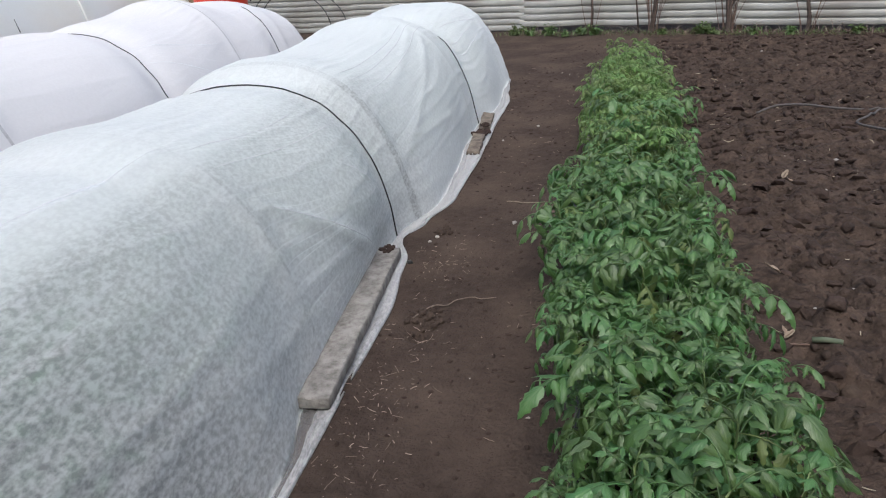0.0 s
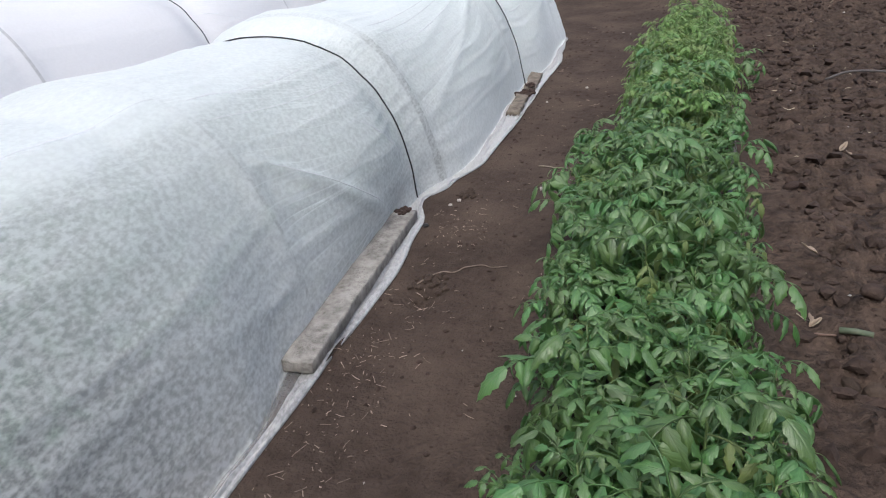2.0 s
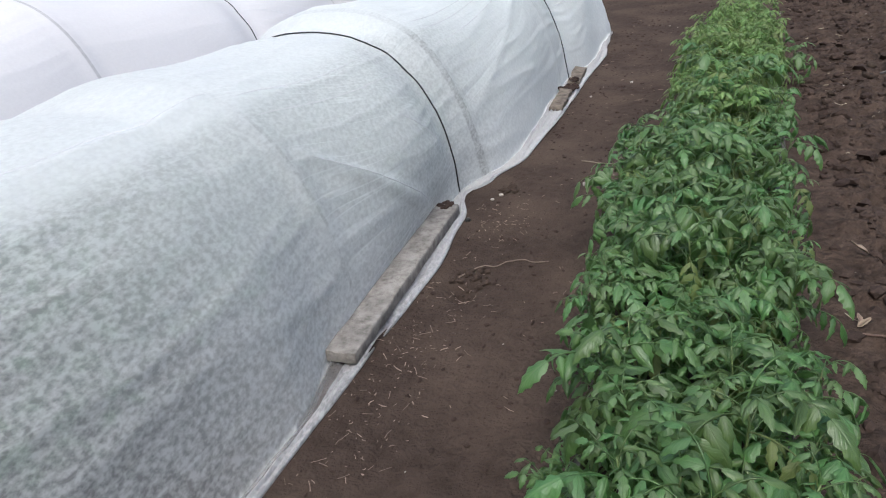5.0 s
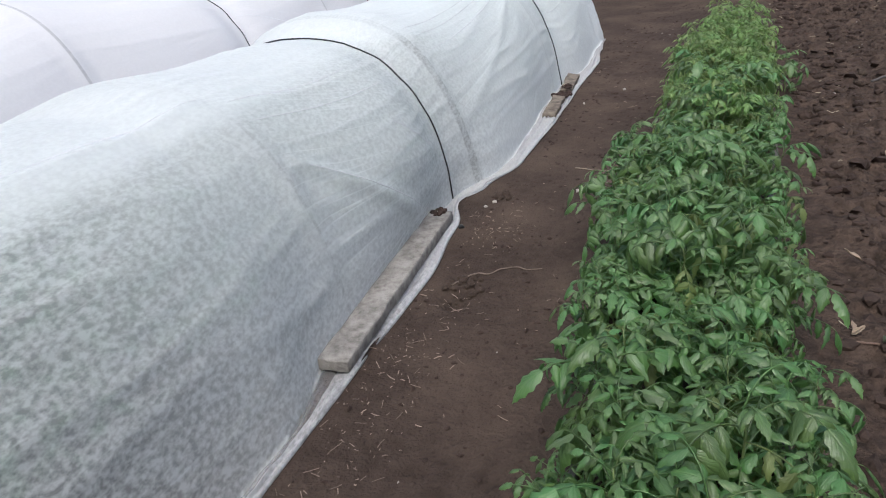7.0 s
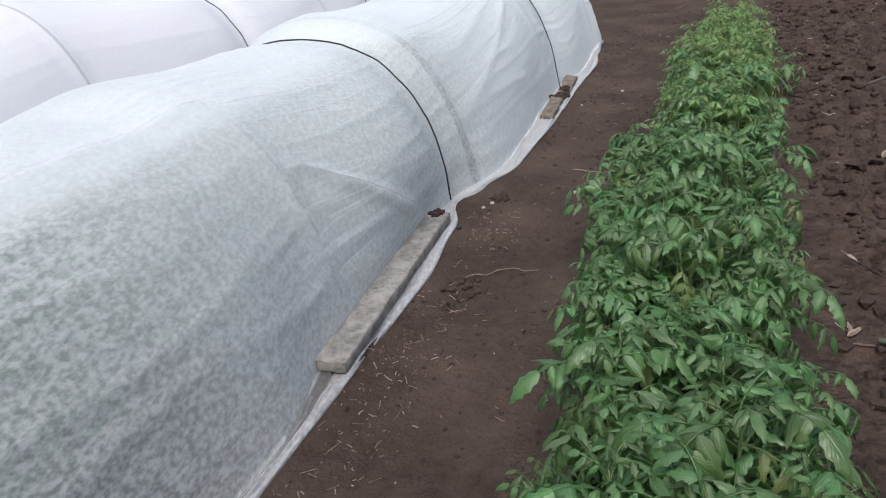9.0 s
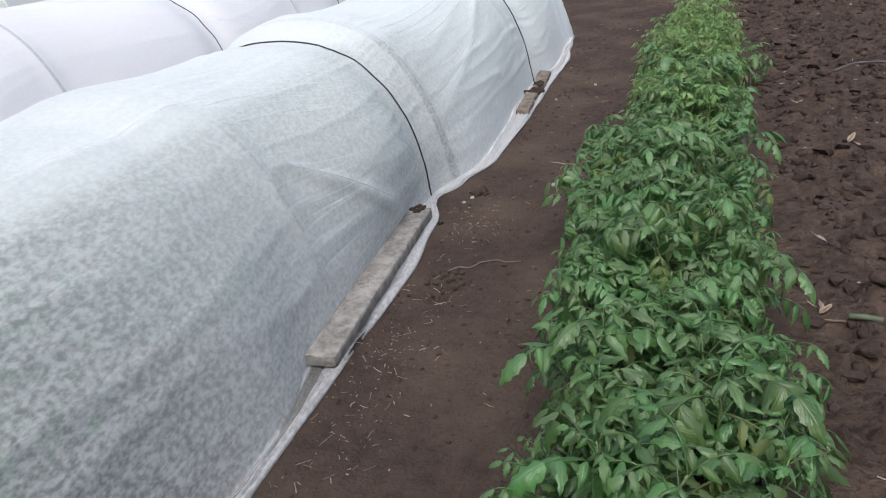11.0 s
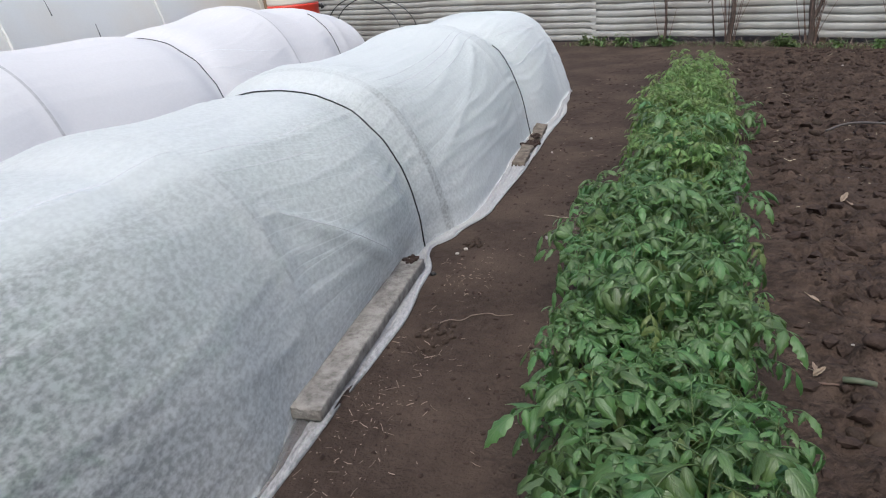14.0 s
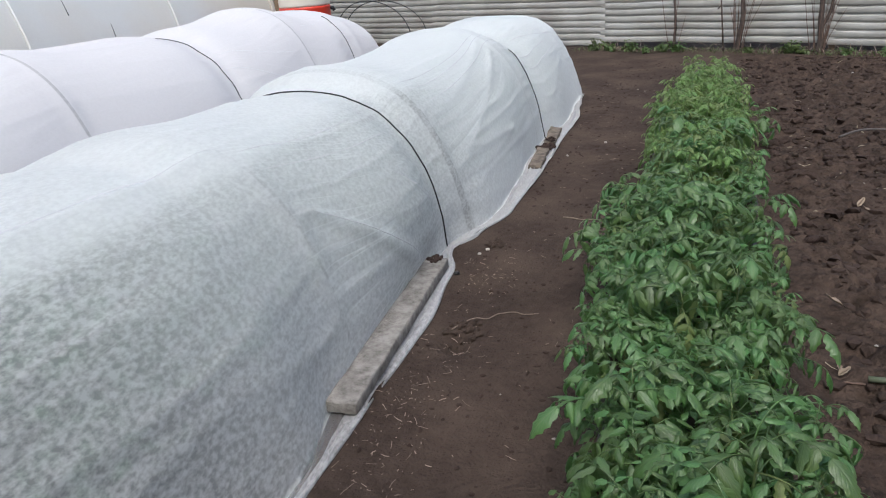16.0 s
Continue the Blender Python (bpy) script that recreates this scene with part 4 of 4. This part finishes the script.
# ---- young trees and canes at the fence ----
def sapling(u, off, girth, lean, seed, shoots, label, fork=False):
    """A thin trunk cut from a line of points, with upright shoots."""
    rnd = random.Random(seed)
    root = thing("young_tree", FENCE @ pose(u, -off, 0), label, "tree", "young trees at the fence")
    line = spline([(0, 0, -0.03), (0.012 + lean * 0.1, 0.01, 0.12), (0.03 * math.sin(seed) + lean * 0.3, 0, 0.3), (lean * 0.5, 0.02, 0.55), (lean * 0.8, 0, 0.95), (lean, 0.03, 1.5)], 5)
    bm = bmesh.new()
    tube(bm, [p + Vector((0.006 * noise.noise(p * 20 + Vector((seed, 0, 0))), 0, 0)) for p in line], girth, 9, girth * 0.5)
    part("trunk", bm, BARK, root)
    if fork:
        bm = bmesh.new()
        tube(bm, spline([(lean * 0.2, 0, 0.2), (0.06, 0.01, 0.34), (0.09, 0, 0.5), (0.13, 0, 0.9)], 5), girth * 0.6, 7, girth * 0.3)
        part("limb", bm, BARK, root)
    for k in range(shoots):
        a = rnd.uniform(-0.16, 0.16)
        bm = bmesh.new()
        h = rnd.uniform(0.35, 0.9)
        tube(bm, spline([(0.4 * a, rnd.uniform(-0.04, 0.04), -0.02), (0.8 * a, rnd.uniform(-0.05, 0.05), h * 0.4), (1.5 * a + rnd.uniform(-0.03, 0.03), rnd.uniform(-0.05, 0.05), h)], 5), 0.0045, 5, 0.0018)
        part("shoot", bm, TWIG, root)


sapling(-0.61, 0.15, 0.017, -0.02, 1, 3, "thin dark stake-like sapling before the fence")
sapling(0.06, 0.15, 0.03, 0.06, 2, 12, "young bare tree with thin basal shoots")
sapling(0.83, 0.15, 0.032, -0.02, 3, 14, "young bare forked tree with thin basal shoots", True)
sapling(1.55, 0.15, 0.022, 0.05, 4, 6, "slim bare young tree before the fence")
bm = bmesh.new()
tube(bm, [(0, 0, -0.03), (-0.03, 0.01, 0.25), (-0.055, 0, 0.52)], 0.011, 6, 0.008)
tube(bm, [(-0.05, 0, 0.45), (-0.085, 0, 0.41)], 0.008, 6, 0.006)
cane = part("broken_cane", bm, BARK)
cane.matrix_world = FENCE @ pose(-0.06, -0.17, 0)
tagged(cane, "short dark broken cane stuck in the soil", "cane")


# ---- weeds along the foot of the fence ----
def weed(u, off, size, seed, count):
    rnd = random.Random(seed)
    root = thing("weed_clump", FENCE @ pose(u, -off, -0.005), "low leafy green weeds at the foot of the fence", "weed", "weeds at the fence")
    verts, faces = [], []
    for _ in range(count):
        sv, sf = [], []
        a, h = rnd.uniform(0, math.tau), size * rnd.uniform(0.3, 1.0)
        d = size * rnd.uniform(0.1, 0.9)
        tip = Vector((d * math.cos(a), 0.6 * d * math.sin(a), h))
        strip(sv, sf, [Vector((0.3 * tip.x, 0.3 * tip.y, 0)), Vector((0.6 * tip.x, 0.6 * tip.y, 0.6 * h)), tip], 0.002)
        meshed("stem", raw("stem", sv, sf), STEM, root)
        for k in range(4):
            m = Matrix.Translation(tip * (0.55 + 0.15 * k)) @ pose(0, 0, 0, rnd.uniform(-35, 30), rnd.uniform(-20, 20), rnd.uniform(0, 360))
            s = rnd.uniform(0.03, 0.06)
            leaflet(verts, faces, m, s, s * 0.3, 0.3, 0.7, 0.1, 4)
    meshed("leaves", raw("leaves", verts, faces), WEED, root)


for n, (u, off, size, count) in enumerate([(-1.45, 0.3, 0.13, 24), (-1.25, 0.34, 0.12, 16), (-1.05, 0.28, 0.13, 22), (-0.66, 0.25, 0.12, 18), (-0.5, 0.28, 0.11, 18),
                                           (0.6, 0.25, 0.13, 26), (0.72, 0.3, 0.09, 14), (1.1, 0.28, 0.08, 12), (1.45, 0.3, 0.09, 10), (0.2, 0.25, 0.06, 10), (-0.85, 0.33, 0.07, 10), (2.0, 0.3, 0.1, 14)]):
    weed(u, off, size, 60 + n, count)


def grass(name, label, u0, u1, off0, off1, count, height, mat, seed):
    rnd = random.Random(seed)
    verts, faces = [], []
    for _ in range(count):
        p = FENCE @ Vector((rnd.uniform(u0, u1), -rnd.uniform(off0, off1), 0))
        m = Matrix.Translation(p) @ pose(0, 0, 0, rnd.uniform(40, 85), rnd.uniform(-20, 20), rnd.uniform(0, 360))
        s = height * rnd.uniform(0.5, 1.3)
        leaflet(verts, faces, m, s, 0.0035, 0.3, 0.9, 0.0, 3)
    tagged(meshed(name, raw(name, verts, faces), mat), label, "grass", kind="stuff")


grass("grass_strip", "sparse green grass along the foot of the fence", -1.7, 2.6, 0.08, 0.42, 900, 0.06, WEED, 5)
grass("dry_grass", "dry straw-coloured stalks along the fence", -1.5, 2.6, 0.05, 0.35, 220, 0.13, STRAW, 6)


# ---- hose on the tilled soil ----
def hose():
    pts = [(0.85, 5.08, 0.02), (0.97, 5.16, 0.04), (1.12, 5.14, 0.045), (1.3, 5.08, 0.03), (1.6, 4.96, 0.03), (2.0, 4.85, 0.03), (2.35, 4.6, 0.03), (2.3, 4.2, 0.03),
           (1.9, 4.25, 0.035), (1.5, 4.45, 0.04), (1.32, 4.62, 0.04), (1.29, 4.75, 0.035), (1.4, 4.9, 0.03), (1.7, 5.2, 0.03), (2.2, 5.5, 0.03)]
    bm = bmesh.new()
    tube(bm, [Vector((p.x, p.y, max(p.z, ground_height(p.x, p.y) + 0.009))) for p in spline(pts, 10)], 0.0065, 8)
    ob = part("garden_hose", bm, HOSE)
    tagged(ob, "thin dark rubber hose lying on tilled soil", "hose")


hose()


# ---- bits lying on the soil ----
def lump(bm, at, size, seed, flat=0.7, sub=2):
    made = bmesh.ops.create_icosphere(bm, subdivisions=sub, radius=1)
    for v in made["verts"]:
        d = 1 + 0.35 * noise.noise(v.co * 1.6 + Vector((seed, 0, 0))) + 0.15 * noise.noise(v.co * 4 + Vector((0, seed, 0)))
        v.co = Vector(at) + Vector((v.co.x * d * size, v.co.y * d * size, v.co.z * d * size * flat))


def scatter_lumps(name, label, category, mat, count, area, sizes, seed, sub=1):
    rnd = random.Random(seed)
    ico = bmesh.new()
    bmesh.ops.create_icosphere(ico, subdivisions=sub, radius=1)
    base = np.array([v.co[:] for v in ico.verts])
    tris = [tuple(v.index for v in f.verts) for f in ico.faces]
    ico.free()
    verts, faces = [], []
    for _ in range(count):
        x, y = rnd.uniform(area[0], area[1]), rnd.uniform(area[2], area[3])
        s = sizes[0] * (sizes[1] / sizes[0]) ** (rnd.random() ** 2.2)
        k, off = len(verts), rnd.uniform(0, 50)
        z = ground_height(x, y) + s * 0.15
        stretch = rnd.uniform(0.7, 1.4)
        for b in base:
            d = 1 + 0.9 * noise.noise(Vector(b) * 1.5 + Vector((off, 0, 0)))
            verts.append((x + b[0] * d * s * stretch, y + b[1] * d * s / stretch, z + b[2] * d * s * 0.65))
        faces += [tuple(k + i for i in t) for t in tris]
    tagged(meshed(name, raw(name, verts, faces), mat, smooth=False), label, category, kind="stuff")


scatter_lumps("tilled_clods", "loose dark clods on the tilled strip", "soil clods", CLOD, 7500, (0.46, 2.6, 1.2, 8.2), (0.004, 0.034), 11)
scatter_lumps("path_crumbs", "small dark soil crumbs on the path", "soil crumbs", CLOD, 3000, (-0.7, 0.0, 1.2, 8.4), (0.0016, 0.0095), 12)
scatter_lumps("pale_chips", "small pale stones scattered on the soil", "stones", STONE, 70, (-0.68, 2.0, 1.4, 8.0), (0.003, 0.012), 13)


def straw(name, count, area, length, seed, width=0.0018):
    rnd = random.Random(seed)
    verts, faces = [], []
    for _ in range(count):
        x, y = rnd.uniform(area[0], area[1]), rnd.uniform(area[2], area[3])
        if rnd.random() < 0.6 and area[1] < 0:
            x, y = rnd.gauss(-0.6, 0.06), rnd.choice([1.9, 2.15, 2.2, 2.5, 2.9, 1.7, 3.1]) + rnd.gauss(0, 0.09)
        if rnd.random() < 0.3:
            continue
        thin = rnd.uniform(0.6, 1.35)
        s, a = length * rnd.choice((0.2, 0.3, 0.45, 0.7, 1.4)) * rnd.uniform(0.7, 1.2), rnd.uniform(0, math.tau)
        d = Vector((math.cos(a), math.sin(a), 0))
        bend = rnd.uniform(-0.05, 0.05) * s
        side = Vector((-d.y, d.x, 0))
        pts = []
        for t in (0, 0.5, 1):
            q = Vector((x, y, 0)) + d * s * t + side * bend * math.sin(math.pi * t)
            q.z = ground_height(q.x, q.y) + 0.003 + 0.004 * rnd.random()
            pts.append(q)
        base = len(verts)
        for q in pts:
            w = width * thin * rnd.uniform(0.6, 1.3)
            verts += [q + side * w, q + Vector((0, 0, w * 1.2)), q - side * w]
        for i in range(2):
            k = base + 3 * i
            faces += [(k, k + 1, k + 4, k + 3), (k + 1, k + 2, k + 5, k + 4)]
    tagged(meshed(name, raw(name, verts, faces), STRAW), "dry straw bits scattered on the soil", "straw", kind="stuff")


straw("path_straw", 680, (-0.7, -0.12, 1.3, 7.5), 0.022, 21, 0.0011)
straw("tilled_straw", 260, (0.4, 2.4, 1.5, 8.0), 0.036, 22, 0.0017)


def twig(name, pts, r, mat, label, category, lift=0.004):
    bm = bmesh.new()
    tube(bm, [Vector((p.x, p.y, ground_height(p.x, p.y) + lift + p.z)) for p in spline([(*q, 0) for q in pts], 6)], r, 6, r * 0.6)
    tagged(part(name, bm, mat), label, category)


twig("dry_root", [(-0.62, 2.58), (-0.575, 2.66), (-0.53, 2.67), (-0.5, 2.71), (-0.45, 2.735), (-0.42, 2.725), (-0.37, 2.74)], 0.0024, STRAW, "pale dry root lying across the path", "root")
twig("dry_root", [(-0.45, 3.70), (-0.36, 3.68), (-0.26, 3.66), (-0.17, 3.62)], 0.003, STRAW, "thin dry root lying across the path", "root")
twig("dry_stick", [(0.47, 2.47), (0.52, 2.462), (0.58, 2.45)], 0.004, TWIG, "thin brown stick lying beside the bed", "stick")
bm = bmesh.new()
tube(bm, [(0, 0, 0), (0.035, 0, 0.002), (0.075, -0.004, 0)], 0.0085, 10, 0.0075)
tube_piece = part("tube_piece", bm, GREEN)
tube_piece.matrix_world = pose(0.54, 2.455, ground_height(0.56, 2.45) + 0.011, 0, 0, -5)
tagged(tube_piece, "short green tube piece lying on tilled soil", "tube")


def curled_leaf(x, y, size, turn, label, mat=DRY):
    verts, faces = [], []
    leaflet(verts, faces, pose(0, 0, 0, 18, 12, 0), size, size * 0.26, 0.6, -0.4, 0.12, 6)
    ob = meshed("dry_leaf", raw("dry_leaf", verts, faces), mat)
    mod = ob.modifiers.new("thick", "SOLIDIFY")
    mod.thickness = 0.0012
    ob.matrix_world = pose(x, y, ground_height(x, y) + 0.006, 0, 0, turn)
    tagged(ob, label, "leaf")


curled_leaf(0.48, 2.5, 0.036, -55, "curled tan dry leaf lying on the soil")
curled_leaf(0.49, 2.52, 0.028, 20, "curled tan dry leaf lying on the soil")
curled_leaf(0.55, 2.9, 0.055, 80, "curled brown dry leaf on tilled soil")
curled_leaf(0.74, 3.84, 0.05, -30, "pale dry leaf on tilled soil")
curled_leaf(0.8, 3.87, 0.04, 60, "pale dry leaf on tilled soil")


def small_lump(name, x, y, size, mat, label, category, seed, flat=0.6):
    bm = bmesh.new()
    lump(bm, (0, 0, 0), size, seed, flat)
    ob = part(name, bm, mat)
    ob.matrix_world = Matrix.Translation((x, y, ground_height(x, y) + size * flat * 0.5))
    tagged(ob, label, category)


small_lump("pale_chip", -0.68, 3.25, 0.009, STONE, "small white chip beside the tunnel", "stone", 1)
small_lump("pale_chip", -0.70, 3.2, 0.008, STONE, "small white chip beside the tunnel", "stone", 2)
small_lump("pale_chip", -0.42, 5.05, 0.01, STONE, "small white chip on the path", "stone", 3)
small_lump("dark_clod", 0.6, 2.28, 0.028, CLOD, "rounded dark clod beside the bed", "clod", 4)
small_lump("dark_clod", 0.64, 2.62, 0.03, CLOD, "rounded dark clod beside the bed", "clod", 5)
def loose_clods():
    """Larger clods that lie singly on the tilled strip beside the bed."""
    rnd = random.Random(41)
    shapes = []
    for k in range(6):
        bm = bmesh.new()
        lump(bm, (0, 0, 0), 1.0, 3.0 + 7 * k, 0.62, 2)
        me = bpy.data.meshes.new("soil_clod")
        bm.to_mesh(me)
        bm.free()
        me.materials.append(CLOD)
        me.polygons.foreach_set("use_smooth", [True] * len(me.polygons))
        shapes.append(me)
    for k in range(90):
        x, y = 0.47 + 1.0 * rnd.random() ** 1.4, rnd.uniform(1.7, 5.6)
        size = 0.011 + 0.02 * rnd.random() ** 2
        ob = new("soil_clod", shapes[k % 6])
        ob.matrix_world = pose(x, y, ground_height(x, y) + 0.28 * size, rnd.uniform(-20, 20), rnd.uniform(-20, 20), rnd.uniform(0, 360)) @ Matrix.Diagonal((size * rnd.uniform(0.8, 1.4), size, size, 1))
        tagged(ob, "lump of dark moist soil lying on tilled ground", "clod", "clods on the tilled strip")


loose_clods()
small_lump("dark_pebble", -0.733, 3.0, 0.012, BLACK, "small dark pebble on the fleece hem", "pebble", 6)


# a lone seedling that sprawls beside the bed
stray = copy_thing(PLANTS[1], pose(0.42, 4.95, ground_height(0.42, 4.95) - 0.06, 0, 10, 40))
tagged(stray, "stray seedling leaning beside the crates", "seedling", "seedlings in the crates")
stray = copy_thing(PLANTS[3], pose(-0.075, 1.9, 0.1, 0, -22, 110))
tagged(stray, "seedling leaning out over the crate edge", "seedling", "seedlings in the crates")


# soil thrown up beside the hole, and dirt between the blocks
def heap(name, x, y, spread, count, sizes, label, seed, z=0.0):
    rnd = random.Random(seed)
    bm = bmesh.new()
    for k in range(count):
        a, d = rnd.uniform(0, math.tau), spread * math.sqrt(rnd.random())
        px, py = d * math.cos(a), d * math.sin(a) * 1.4
        s = rnd.uniform(*sizes)
        lump(bm, (px, py, ground_height(x + px, y + py) + z + s * 0.3), s, seed + k, 0.7, 1)
    ob = part(name, bm, CLOD, smooth=False)
    ob.matrix_world = Matrix.Translation((x, y, 0))
    tagged(ob, label, "soil", kind="stuff")


heap("loose_soil", -0.58, 2.58, 0.06, 48, (0.004, 0.015), "loose dark soil beside a small hole", 31)
heap("soil_on_blocks", -0.735, 4.8, 0.05, 55, (0.005, 0.017), "dark soil heaped between the blocks", 32, 0.022)
heap("soil_on_blocks", -0.73, 4.93, 0.035, 30, (0.004, 0.012), "dark soil lying on a block", 34, 0.04)
heap("soil_by_tunnel", -0.66, 3.32, 0.04, 18, (0.004, 0.016), "loose dark soil beside the tunnel hem", 33)
heap("soil_on_board", -0.815, 3.0, 0.026, 30, (0.004, 0.011), "dark soil lying on the end of the board", 35, 0.055)
